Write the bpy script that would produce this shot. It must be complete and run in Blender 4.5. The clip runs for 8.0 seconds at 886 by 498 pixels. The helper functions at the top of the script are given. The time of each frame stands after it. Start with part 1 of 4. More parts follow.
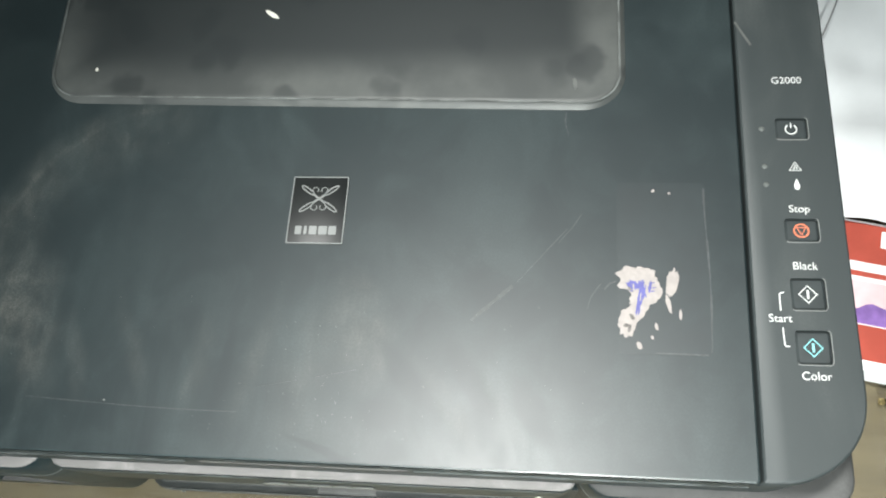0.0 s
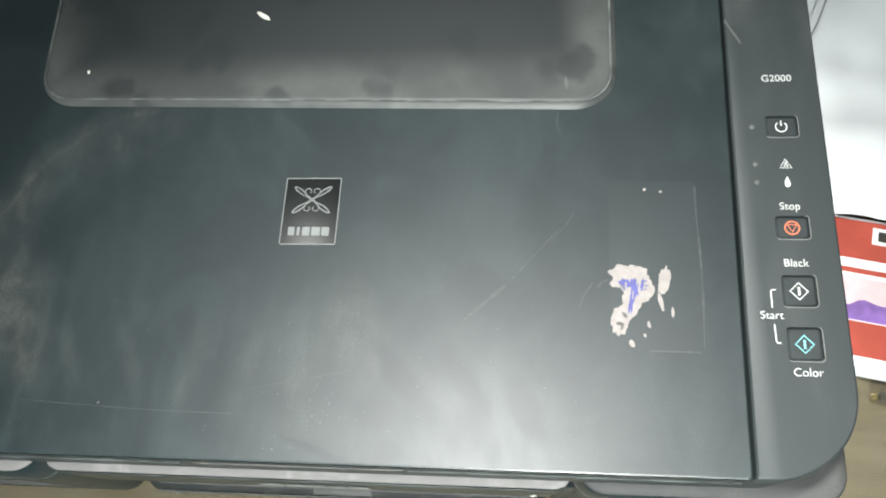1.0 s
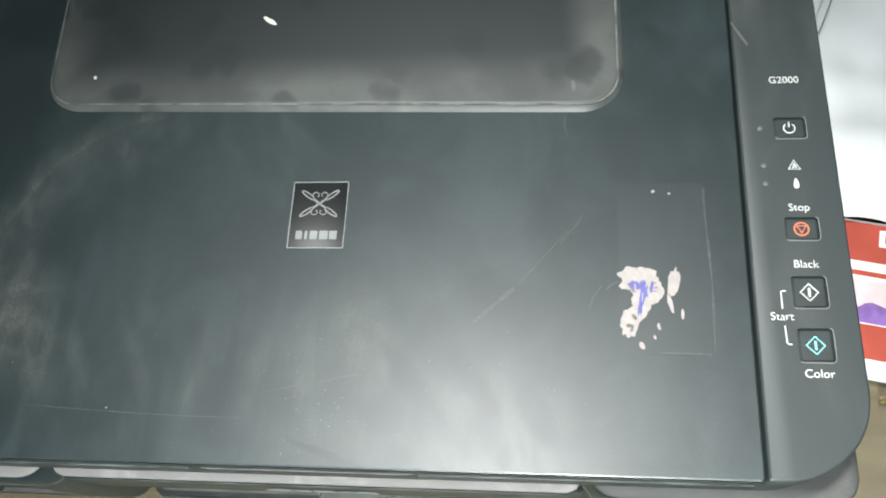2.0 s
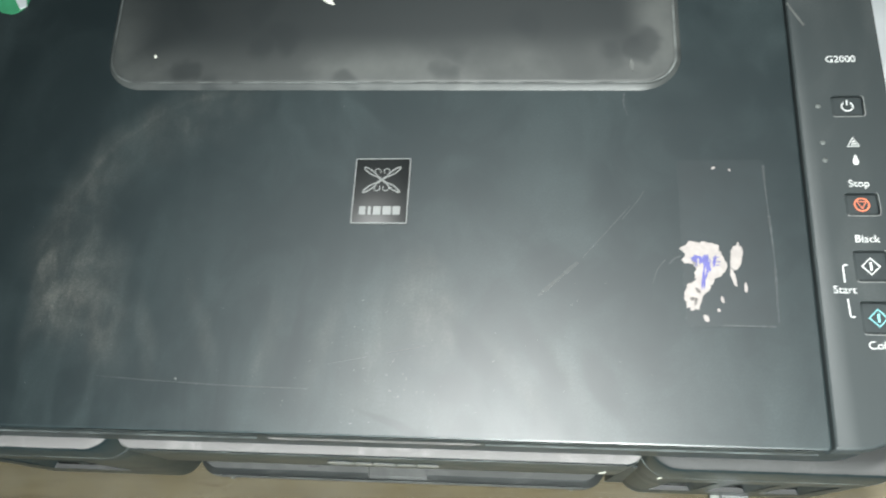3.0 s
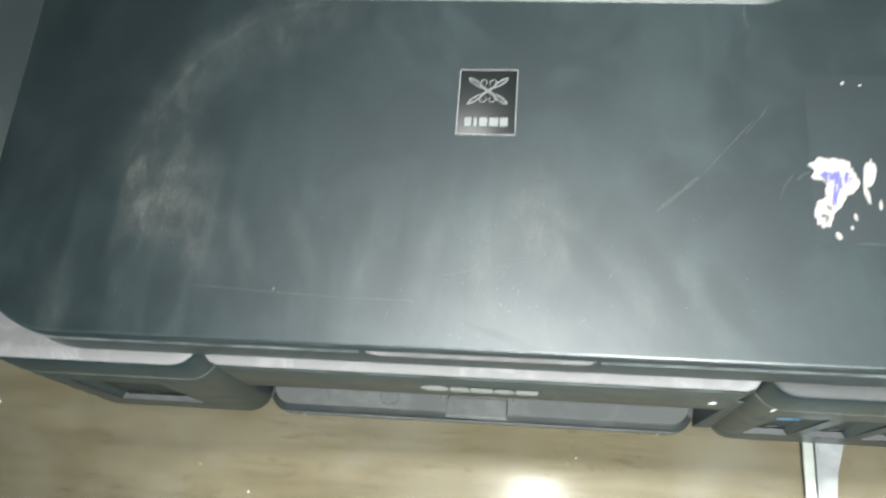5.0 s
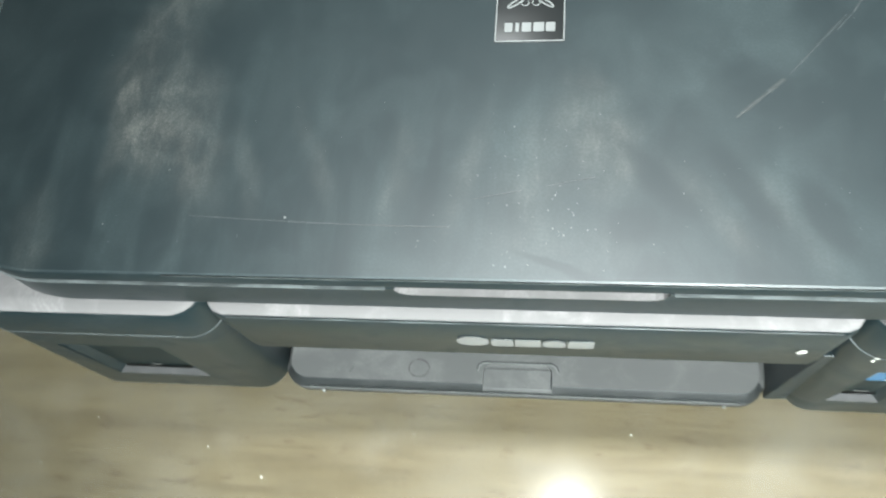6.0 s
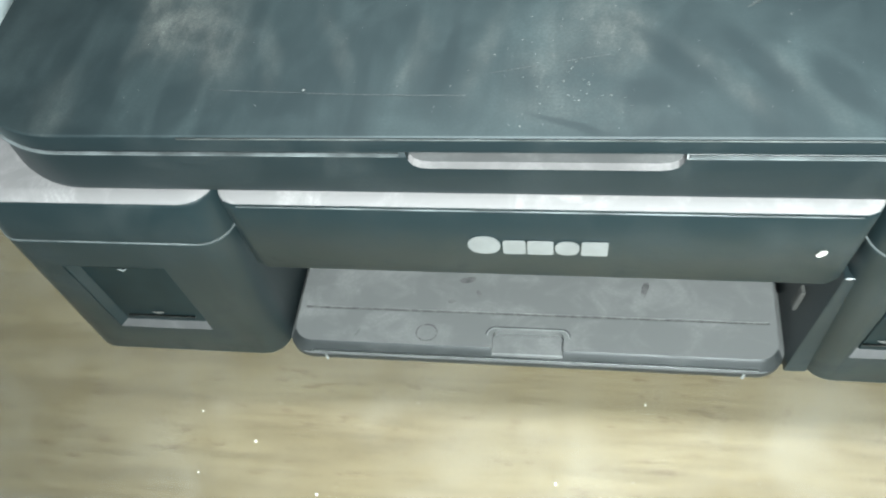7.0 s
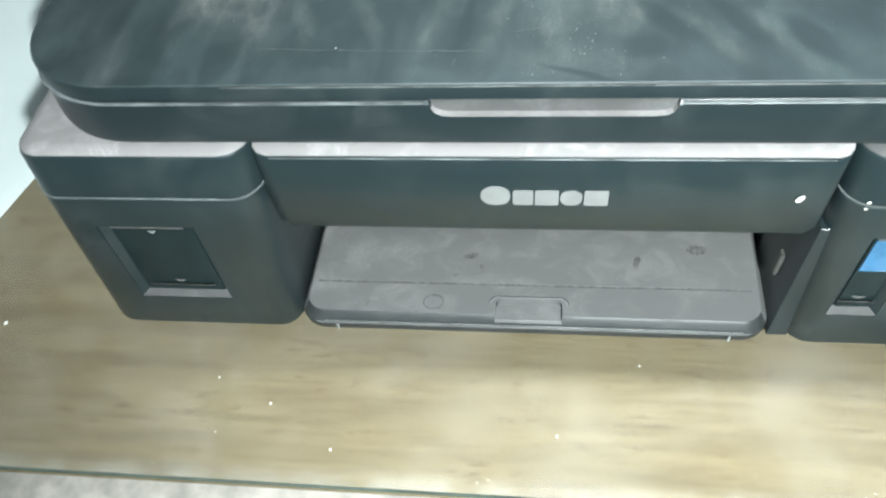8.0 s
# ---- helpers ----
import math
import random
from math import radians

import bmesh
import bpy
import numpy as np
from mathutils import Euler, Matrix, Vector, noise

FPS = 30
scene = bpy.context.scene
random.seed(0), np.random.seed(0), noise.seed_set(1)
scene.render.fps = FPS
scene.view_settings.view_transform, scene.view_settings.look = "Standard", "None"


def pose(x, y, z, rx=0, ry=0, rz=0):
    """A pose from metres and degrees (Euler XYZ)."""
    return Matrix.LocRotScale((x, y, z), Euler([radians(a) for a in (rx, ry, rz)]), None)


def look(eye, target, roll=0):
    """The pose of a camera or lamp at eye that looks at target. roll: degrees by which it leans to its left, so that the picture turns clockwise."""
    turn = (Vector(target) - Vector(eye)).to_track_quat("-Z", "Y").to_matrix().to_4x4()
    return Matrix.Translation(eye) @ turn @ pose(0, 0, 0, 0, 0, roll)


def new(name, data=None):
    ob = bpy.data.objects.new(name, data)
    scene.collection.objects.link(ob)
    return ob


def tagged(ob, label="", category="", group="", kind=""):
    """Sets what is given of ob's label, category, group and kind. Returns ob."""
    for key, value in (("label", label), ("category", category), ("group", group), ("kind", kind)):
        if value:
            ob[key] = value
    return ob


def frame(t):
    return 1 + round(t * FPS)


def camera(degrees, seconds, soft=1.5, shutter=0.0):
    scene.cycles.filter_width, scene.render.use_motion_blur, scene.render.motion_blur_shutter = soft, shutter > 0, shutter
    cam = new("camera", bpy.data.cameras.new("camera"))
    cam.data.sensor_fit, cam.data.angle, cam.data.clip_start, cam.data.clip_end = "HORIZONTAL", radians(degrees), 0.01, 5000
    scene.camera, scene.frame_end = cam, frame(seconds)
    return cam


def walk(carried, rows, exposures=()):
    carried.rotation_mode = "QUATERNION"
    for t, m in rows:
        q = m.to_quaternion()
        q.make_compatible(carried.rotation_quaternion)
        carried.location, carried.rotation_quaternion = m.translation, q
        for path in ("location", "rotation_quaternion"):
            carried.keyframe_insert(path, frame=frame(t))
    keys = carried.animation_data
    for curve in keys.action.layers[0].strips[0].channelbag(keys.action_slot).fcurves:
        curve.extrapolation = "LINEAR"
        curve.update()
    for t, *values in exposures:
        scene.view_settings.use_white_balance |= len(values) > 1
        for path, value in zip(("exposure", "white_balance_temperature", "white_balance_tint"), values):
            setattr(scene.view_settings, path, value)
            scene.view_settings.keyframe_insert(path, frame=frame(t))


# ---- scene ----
cam = camera(53.9, 8.0, soft=2.0, shutter=0.5)
PATH = [
    (0, (0.0960, -0.0350, 0.4820), (-0.1450, 0.7170, -1.3550), -15.50),
    (0.5, (0.0980, -0.0360, 0.4820), (-0.1460, 0.7250, -1.3520), -15.70),
    (1, (0.0970, -0.0350, 0.4830), (-0.1330, 0.7160, -1.3570), -15.30),
    (2.5, (0.0870, -0.0420, 0.4810), (-0.1450, 0.7350, -1.3470), -15.20),
    (3, (0.0690, -0.0490, 0.4850), (-0.1630, 0.7180, -1.3480), -15.20),
    (3.5, (0.0620, -0.0510, 0.4840), (-0.1660, 0.7400, -1.3390), -14.20),
    (4, (0.0540, -0.0440, 0.4830), (-0.1590, 0.7120, -1.3560), -13.90),
    (4.5, (0.0430, -0.0560, 0.4790), (-0.1700, 0.7000, -1.3610), -13.20),
    (4.7, (0.0380, -0.0630, 0.4740), (-0.2040, 0.6860, -1.3640), -15.00),
    (5.8, (0.0160, -0.0910, 0.4160), (-0.2620, 0.6620, -1.4160), -16.80),
    (6, (0.0180, -0.0870, 0.4040), (-0.2890, 0.7100, -1.4040), -18.30),
    (6.5, (0.0200, -0.1270, 0.3640), (-0.3870, 0.8190, -1.3510), -17.10),
    (7, (0.0190, -0.1670, 0.3560), (-0.3210, 0.9560, -1.2640), -12.30),
    (7.5, (0.0110, -0.1990, 0.3560), (-0.2690, 1.0360, -1.1920), -9.30),
    (8, (0.0090, -0.2210, 0.3530), (-0.2740, 1.0340, -1.1790), -8.70),
]
walk(cam, [(t, look(eye, target, roll)) for t, eye, target, roll in PATH], [(0.0, -0.12, 6650, 11), (2.5, -0.06, 6550, 10.5), (3.6, 0.04, 6500, 10), (4.7, 0.22, 6500, 10), (6.0, 0.48, 6350, 9), (6.5, 0.54, 6350, 7.5), (7.5, 0.76, 6050, 7), (8.0, 0.68, 6250, 9)])

# ---- light: two fixed stand-ins for the phone's flash, and an added room fill ----
world = bpy.data.worlds.new("world")
scene.world = world
world.use_nodes = True
world.node_tree.nodes["Background"].inputs[0].default_value = (0.55, 0.62, 0.68, 1)
world.node_tree.nodes["Background"].inputs[1].default_value = 0.15


def lamp(name, place, target, size, watts, colour, shape="DISK", size_y=None):
    data = bpy.data.lights.new(name, "AREA")
    data.shape, data.size, data.energy, data.color = shape, size, watts, colour
    if size_y:
        data.size_y = size_y
    ob = new(name, data)
    ob.matrix_world = look(place, target)
    return ob


def spot(name, place, target, watts, size, degrees, colour):
    data = bpy.data.lights.new(name, "SPOT")
    data.energy, data.color, data.shadow_soft_size, data.spot_size, data.spot_blend = watts, colour, size, radians(degrees), 1.0
    new(name, data).matrix_world = look(place, target)


# Added lamps: together they replace one flash that moves with the camera.
spot("overhead_torch", (0.005, 0.110, 1.17), (0.092, 0.050, 0.17), 75.0, 0.045, 34, (0.97, 1.0, 0.98))
spot("front_torch", (0.13, -0.41, 0.44), (0.02, 0.00, 0.06), 32.0, 0.012, 78, (0.93, 1.0, 0.98))
# Unseen area lamp, added as soft fill for the whole place.
lamp("ceiling_light", (-0.26, -1.40, 1.9), (-0.24, 0.0, 0.0), 1.0, 16.0, (0.90, 0.97, 1.0), "RECTANGLE", 0.3)


# ---- materials ----
def nodes_of(name):
    m = bpy.data.materials.new(name)
    m.use_nodes = True
    t = m.node_tree
    return m, t, t.nodes["Principled BSDF"]


def add(t, kind, **inputs):
    n = t.nodes.new(kind)
    for key, value in inputs.items():
        n.inputs[key.replace("_", " ")].default_value = value
    return n


def coords(t, scale=(1, 1, 1), shift=(0, 0, 0)):
    c = t.nodes.new("ShaderNodeNewGeometry")
    m = t.nodes.new("ShaderNodeMapping")
    m.inputs["Scale"].default_value = scale
    m.inputs["Location"].default_value = shift
    t.links.new(c.outputs["Position"], m.inputs["Vector"])
    return m.outputs["Vector"]


def noise_at(t, vec, scale, detail=4.0, rough=0.55, distort=0.0):
    n = add(t, "ShaderNodeTexNoise", Scale=scale, Detail=detail, Roughness=rough, Distortion=distort)
    t.links.new(vec, n.inputs["Vector"])
    return n.outputs["Fac"]


def ramp(t, fac, low, high, a=0.0, b=1.0):
    n = t.nodes.new("ShaderNodeMapRange")
    n.interpolation_type = "SMOOTHSTEP"
    for k, v in zip(("From Min", "From Max", "To Min", "To Max"), (low, high, a, b)):
        n.inputs[k].default_value = v
    t.links.new(fac, n.inputs["Value"])
    return n.outputs["Result"]


def maths(t, op, a, b):
    n = t.nodes.new("ShaderNodeMath")
    n.operation = op
    for i, v in enumerate((a, b)):
        if isinstance(v, (int, float)):
            n.inputs[i].default_value = v
        else:
            t.links.new(v, n.inputs[i])
    return n.outputs[0]


def blend(t, fac, a, b):
    n = t.nodes.new("ShaderNodeMix")
    n.data_type = "RGBA"
    t.links.new(fac, n.inputs["Factor"])
    for sock, v in (("A", a), ("B", b)):
        s = [i for i in n.inputs if i.name == sock and i.type == "RGBA"][0]
        if isinstance(v, tuple):
            s.default_value = (*v, 1)
        else:
            t.links.new(v, s)
    return [o for o in n.outputs if o.type == "RGBA"][0]


def bump(t, p, height, strength=0.2, distance=0.0002):
    n = add(t, "ShaderNodeBump", Strength=strength, Distance=distance)
    t.links.new(height, n.inputs["Height"])
    t.links.new(n.outputs["Normal"], p.inputs["Normal"])


def plastic(name, colour, dust=0.25, rough=0.42, dust_colour=(0.30, 0.31, 0.29), streak=(26, 9, 26), grain=0.15):
    """Moulded black plastic with a thin, uneven film of dust."""
    m, t, p = nodes_of(name)
    clouds = ramp(t, noise_at(t, coords(t, streak), 1.0, 5.0, 0.6, 0.6), 0.42, 0.80)
    fine = ramp(t, noise_at(t, coords(t), 900.0, 2.0), 0.35, 0.75, 0.55, 1.0)
    film = maths(t, "MULTIPLY", maths(t, "MULTIPLY", clouds, fine), dust)
    t.links.new(blend(t, film, colour, dust_colour), p.inputs["Base Color"])
    t.links.new(ramp(t, clouds, 0, 1, rough, rough + 0.16), p.inputs["Roughness"])
    p.inputs["Specular IOR Level"].default_value = 0.5
    bump(t, p, noise_at(t, coords(t), 1600.0, 2.0), grain)
    return m


def plain(name, colour, rough=0.5, metal=0.0, vary=0.15, scale=120.0):
    m, t, p = nodes_of(name)
    f = noise_at(t, coords(t), scale, 4.0)
    t.links.new(blend(t, ramp(t, f, 0.3, 0.75), tuple(c * (1 - vary) for c in colour), tuple(min(1, c * (1 + vary)) for c in colour)), p.inputs["Base Color"])
    p.inputs["Roughness"].default_value, p.inputs["Metallic"].default_value = rough, metal
    bump(t, p, noise_at(t, coords(t), scale * 8, 2.0), 0.08)
    return m


def ellipse(t, vec, cx, cy, rx, ry, turn, soft=(1.5, 0.3)):
    """1 inside a soft-edged ellipse on the lid, 0 outside it."""
    at = t.nodes.new("ShaderNodeMapping")
    at.vector_type = "TEXTURE"
    at.inputs["Location"].default_value = (cx, cy, 0.160)
    at.inputs["Rotation"].default_value = (0, 0, radians(turn))
    at.inputs["Scale"].default_value = (rx, ry, 1.0)
    t.links.new(vec, at.inputs["Vector"])
    far = t.nodes.new("ShaderNodeVectorMath")
    far.operation = "LENGTH"
    t.links.new(at.outputs[0], far.inputs[0])
    return ramp(t, far.outputs["Value"], *soft)


def wobbled(t, scale, size):
    """The position, pushed about by a noise of that scale and size."""
    g = t.nodes.new("ShaderNodeNewGeometry")
    n = add(t, "ShaderNodeTexNoise", Scale=scale, Detail=3.0)
    t.links.new(g.outputs["Position"], n.inputs["Vector"])
    push = t.nodes.new("ShaderNodeVectorMath")
    push.operation = "MULTIPLY_ADD"
    push.inputs[1].default_value = (size, size, 0.0)
    t.links.new(n.outputs["Color"], push.inputs[0])
    t.links.new(g.outputs["Position"], push.inputs[2])
    back = t.nodes.new("ShaderNodeVectorMath")
    back.operation = "SUBTRACT"
    back.inputs[1].default_value = (size / 2, size / 2, 0.0)
    t.links.new(push.outputs[0], back.inputs[0])
    return back.outputs[0]


# smears of dust on the lid: centre, half widths, turn, amount
SMEARS = ((-0.124, 0.068, 0.016, 0.022, 0, 0.80), (-0.110, 0.050, 0.010, 0.022, 6, 0.40), (-0.140, 0.078, 0.004, 0.032, -6, 0.45), (-0.070, 0.055, 0.0032, 0.019, 23, 0.40),
          (-0.092, 0.047, 0.0042, 0.016, 14, 0.30), (0.023, 0.062, 0.011, 0.019, 14, 0.85), (0.004, 0.048, 0.010, 0.022, -12, 0.36), (-0.018, 0.047, 0.0045, 0.022, -14, 0.36),
          (-0.040, 0.047, 0.004, 0.018, -5, 0.30), (0.012, 0.023, 0.022, 0.010, -8, 0.30), (-0.164, 0.021, 0.008, 0.017, 0, 0.55), (0.057, 0.036, 0.004, 0.020, 35, 0.28), (0.081, 0.032, 0.005, 0.020, 30, 0.22))
# finger marks where the dust is wiped off: centre, half widths, turn
WIPES = ((0.042, 0.045, 0.0060, 0.019, 38), (0.068, 0.043, 0.0060, 0.019, 33), (0.091, 0.033, 0.0050, 0.015, 28), (0.012, 0.0148, 0.016, 0.0020, -20), (0.034, 0.030, 0.010, 0.008, 0), (-0.030, 0.045, 0.003, 0.022, -8))


def lid_material():
    """Lid plastic: a wiped ring, smears and streaks of warm dust, and finger marks where it is gone."""
    m, t, p = nodes_of("lid_plastic")
    base = (0.0096, 0.0168, 0.0188)
    sep = t.nodes.new("ShaderNodeSeparateXYZ")
    t.links.new(coords(t), sep.inputs[0])
    near, wide = wobbled(t, 55.0, 0.008), wobbled(t, 19.0, 0.027)
    clouds = ramp(t, noise_at(t, coords(t, (15, 11, 15), (2.3, 0.4, 0)), 1.0, 5.0, 0.60, 0.5), 0.40, 0.70)
    patches = ramp(t, noise_at(t, coords(t, (40, 30, 30), (7.3, 4.4, 0)), 1.0, 5.0, 0.62, 0.6), 0.44, 0.70)
    streaks = ramp(t, noise_at(t, coords(t, (95, 14, 20), (0.6, 0, 0)), 1.0, 5.0, 0.62, 0.35), 0.42, 0.76)
    mottle = ramp(t, noise_at(t, coords(t, (140, 90, 60), (3, 1, 0)), 1.0, 5.0, 0.7, 0.3), 0.30, 0.72, 0.35, 1.15)
    away = t.nodes.new("ShaderNodeVectorMath")
    away.operation = "DISTANCE"
    away.inputs[1].default_value = (-0.065, 0.086, 0.160)
    t.links.new(wide, away.inputs[0])
    ring = maths(t, "MULTIPLY", ramp(t, away.outputs["Value"], 0.046, 0.072), ramp(t, away.outputs["Value"], 0.088, 0.076))
    low = ramp(t, sep.outputs["Y"], 0.034, 0.066)
    ring = maths(t, "MULTIPLY", maths(t, "MULTIPLY", ring, low), ramp(t, sep.outputs["X"], -0.045, -0.090))
    line = maths(t, "MULTIPLY", ramp(t, away.outputs["Value"], 0.0735, 0.0750), ramp(t, away.outputs["Value"], 0.0785, 0.0760))
    line = maths(t, "MULTIPLY", maths(t, "MULTIPLY", maths(t, "MULTIPLY", line, low), ramp(t, sep.outputs["X"], -0.06, -0.09)), 0.28)
    heavy = maths(t, "ADD", maths(t, "MULTIPLY", ring, 0.42), line)
    for cx, cy, rx, ry, turn, amount in SMEARS:
        heavy = maths(t, "ADD", heavy, maths(t, "MULTIPLY", ellipse(t, near, cx, cy, rx, ry, turn, (1.6, 0.1)), amount))
    heavy = maths(t, "MULTIPLY", heavy, maths(t, "MULTIPLY", mottle, maths(t, "ADD", maths(t, "MULTIPLY", streaks, 0.6), 0.55)))
    front = ramp(t, sep.outputs["Y"], 0.12, 0.03)
    left = ramp(t, sep.outputs["X"], 0.03, -0.06, 0.35, 1.0)
    thin = maths(t, "MULTIPLY", maths(t, "MULTIPLY", streaks, front), maths(t, "MULTIPLY", left, 0.028))
    thin = maths(t, "ADD", thin, maths(t, "ADD", maths(t, "MULTIPLY", clouds, 0.032), maths(t, "MULTIPLY", patches, 0.022)))
    blot = ramp(t, noise_at(t, coords(t, (42, 30, 30), (5, 2, 0)), 1.0, 4.0, 0.6, 0.4), 0.30, 0.70, 0.45, 1.35)
    heavy = maths(t, "MULTIPLY", maths(t, "MULTIPLY", heavy, blot), 0.165)
    fine = ramp(t, noise_at(t, coords(t), 1100.0, 2.0), 0.3, 0.8, 0.65, 1.2)
    thin = maths(t, "ADD", maths(t, "MULTIPLY", thin, fine), 0.005)
    heavy = maths(t, "MULTIPLY", heavy, fine)
    wiped = None
    for cx, cy, rx, ry, turn in WIPES:
        one = ellipse(t, near, cx, cy, rx, ry, turn)
        wiped = one if wiped is None else maths(t, "MAXIMUM", wiped, one)
    keep = ramp(t, wiped, 0, 1, 1.0, 0.22)
    thin, heavy = maths(t, "MULTIPLY", thin, keep), maths(t, "MULTIPLY", heavy, keep)
    film = maths(t, "ADD", thin, heavy)
    under = blend(t, thin, base, (0.31, 0.41, 0.405))
    t.links.new(blend(t, heavy, under, (0.46, 0.43, 0.37)), p.inputs["Base Color"])
    t.links.new(ramp(t, mottle, 0.3, 1.2, 0.405, 0.425), p.inputs["Roughness"])
    p.inputs["Specular IOR Level"].default_value = 0.6
    t.links.new(maths(t, "MULTIPLY", film, 2.2), p.inputs["Sheen Weight"])
    p.inputs["Sheen Roughness"].default_value = 0.45
    p.inputs["Sheen Tint"].default_value = (0.70, 0.82, 0.80, 1)
    bump(t, p, noise_at(t, coords(t), 1500.0, 2.0), 0.05)
    return m


def rim_material():
    """The raised field of the lid: dust along its border and round finger marks where it has been wiped off."""
    m, t, p = nodes_of("raised_field_plastic")
    base = (0.015, 0.019, 0.020)
    g = t.nodes.new("ShaderNodeNewGeometry")
    sep = t.nodes.new("ShaderNodeSeparateXYZ")
    t.links.new(g.outputs["Position"], sep.inputs[0])
    edge = ramp(t, sep.outputs["Y"], 0.195, 0.172)
    left = ramp(t, sep.outputs["X"], -0.108, -0.132)
    right = ramp(t, sep.outputs["X"], 0.100, 0.119)
    border = maths(t, "MAXIMUM", edge, maths(t, "MAXIMUM", left, right))
    v = add(t, "ShaderNodeTexVoronoi", Scale=42.0)
    warp = t.nodes.new("ShaderNodeTexNoise")
    warp.inputs["Scale"].default_value = 60.0
    shift = t.nodes.new("ShaderNodeVectorMath")
    shift.operation = "MULTIPLY_ADD"
    shift.inputs[1].default_value = (0.02, 0.02, 0.0)
    t.links.new(g.outputs["Position"], warp.inputs["Vector"])
    t.links.new(warp.outputs["Color"], shift.inputs[0])
    t.links.new(g.outputs["Position"], shift.inputs[2])
    t.links.new(shift.outputs[0], v.inputs["Vector"])
    marks = ramp(t, v.outputs["Distance"], 0.18, 0.48)
    clouds = ramp(t, noise_at(t, coords(t, (22, 22, 22), (4, 1, 0)), 1.0, 5.0), 0.35, 0.75, 0.35, 1.0)
    film = maths(t, "ADD", maths(t, "MULTIPLY", maths(t, "MULTIPLY", border, clouds), 0.165), 0.013)
    film = maths(t, "MULTIPLY", film, ramp(t, marks, 0, 1, 0.40, 1.0))
    t.links.new(blend(t, film, base, (0.42, 0.43, 0.40)), p.inputs["Base Color"])
    p.inputs["Roughness"].default_value = 0.47
    bump(t, p, noise_at(t, coords(t), 1500.0, 2.0), 0.12)
    return m


def wood_material():
    """Brown laminate: long grain, fine pores in rows and faint paler patches."""
    m, t, p = nodes_of("wood_laminate")
    grain = noise_at(t, coords(t, (7, 95, 9)), 1.0, 5.0, 0.62, 0.5)
    pores = ramp(t, noise_at(t, coords(t, (34, 520, 34), (1, 4, 0)), 1.0, 4.0, 0.65), 0.42, 0.72)
    blotch = noise_at(t, coords(t, (11, 22, 11), (3, 0, 0)), 1.0, 4.0, 0.6, 0.5)
    flecks = ramp(t, noise_at(t, coords(t, (80, 300, 75)), 1.0, 3.0), 0.61, 0.71)
    c = blend(t, ramp(t, grain, 0.3, 0.7), (0.102, 0.081, 0.043), (0.144, 0.117, 0.065))
    c = blend(t, maths(t, "MULTIPLY", pores, 0.35), c, (0.062, 0.046, 0.021))
    c = blend(t, ramp(t, blotch, 0.40, 0.72, 0.0, 0.26), c, (0.175, 0.150, 0.097))
    c = blend(t, maths(t, "MULTIPLY", flecks, 0.50), c, (0.070, 0.046, 0.021))
    t.links.new(c, p.inputs["Base Color"])
    p.inputs["Roughness"].default_value = 0.6
    p.inputs["Specular IOR Level"].default_value = 0.15
    bump(t, p, grain, 0.03)
    return m


def glass_material(name, tint=(1, 1, 1), rough=0.16, smear=True):
    """A clear pane: straight through, with a Fresnel-driven gloss and a light film of dust."""
    m, t, p = nodes_of(name)
    out = t.nodes["Material Output"]
    clear = t.nodes.new("ShaderNodeBsdfTransparent")
    clear.inputs[0].default_value = (*tint, 1)
    gloss = t.nodes.new("ShaderNodeBsdfAnisotropic")
    gloss.inputs["Roughness"].default_value = rough
    fres = add(t, "ShaderNodeFresnel", IOR=1.075)
    mix = t.nodes.new("ShaderNodeMixShader")
    t.links.new(fres.outputs[0], mix.inputs[0])
    t.links.new(clear.outputs[0], mix.inputs[1])
    t.links.new(gloss.outputs[0], mix.inputs[2])
    last = mix
    if smear:
        film = t.nodes.new("ShaderNodeBsdfDiffuse")
        film.inputs[0].default_value = (0.60, 0.62, 0.60, 1)
        f = ramp(t, noise_at(t, coords(t, (14, 14, 14)), 1.0, 5.0, 0.6, 0.8), 0.35, 0.8, 0.01, 0.055)
        place = t.nodes.new("ShaderNodeSeparateXYZ")
        t.links.new(coords(t), place.inputs[0])
        rim = maths(t, "MULTIPLY", ramp(t, place.outputs["Y"], -0.055, -0.066, 0.0, 0.10), ramp(t, noise_at(t, coords(t, (60, 40, 60)), 1.0, 5.0, 0.65), 0.3, 0.75, 0.1, 1.0))
        f = maths(t, "ADD", f, rim)
        last = t.nodes.new("ShaderNodeMixShader")
        t.links.new(f, last.inputs[0])
        t.links.new(mix.outputs[0], last.inputs[1])
        t.links.new(film.outputs[0], last.inputs[2])
        t.links.new(ramp(t, noise_at(t, coords(t, (20, 120, 20)), 1.0, 4.0), 0.3, 0.7, rough, rough + 0.03), gloss.inputs["Roughness"])
    t.links.new(last.outputs[0], out.inputs["Surface"])
    return m


LID = lid_material()
FIELD = rim_material()
BLACK = plastic("black_plastic", (0.0100, 0.0172, 0.0190), 0.07, 0.40)
PANEL = plastic("control_panel_plastic", (0.031, 0.039, 0.040), 0.16, 0.50)
FRONT = plastic("front_plastic", (0.0118, 0.0206, 0.0224), 0.05, 0.34)
DUSTY = plastic("dust_covered_plastic", (0.18, 0.171, 0.168), 0.9, 0.8, (0.35, 0.332, 0.326), (60, 60, 60))
MIDGREY = plastic("mid_grey_plastic", (0.055, 0.055, 0.054), 0.8, 0.7, (0.12, 0.12, 0.117), (60, 60, 60))
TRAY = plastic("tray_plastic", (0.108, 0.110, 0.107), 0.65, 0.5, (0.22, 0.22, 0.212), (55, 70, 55))
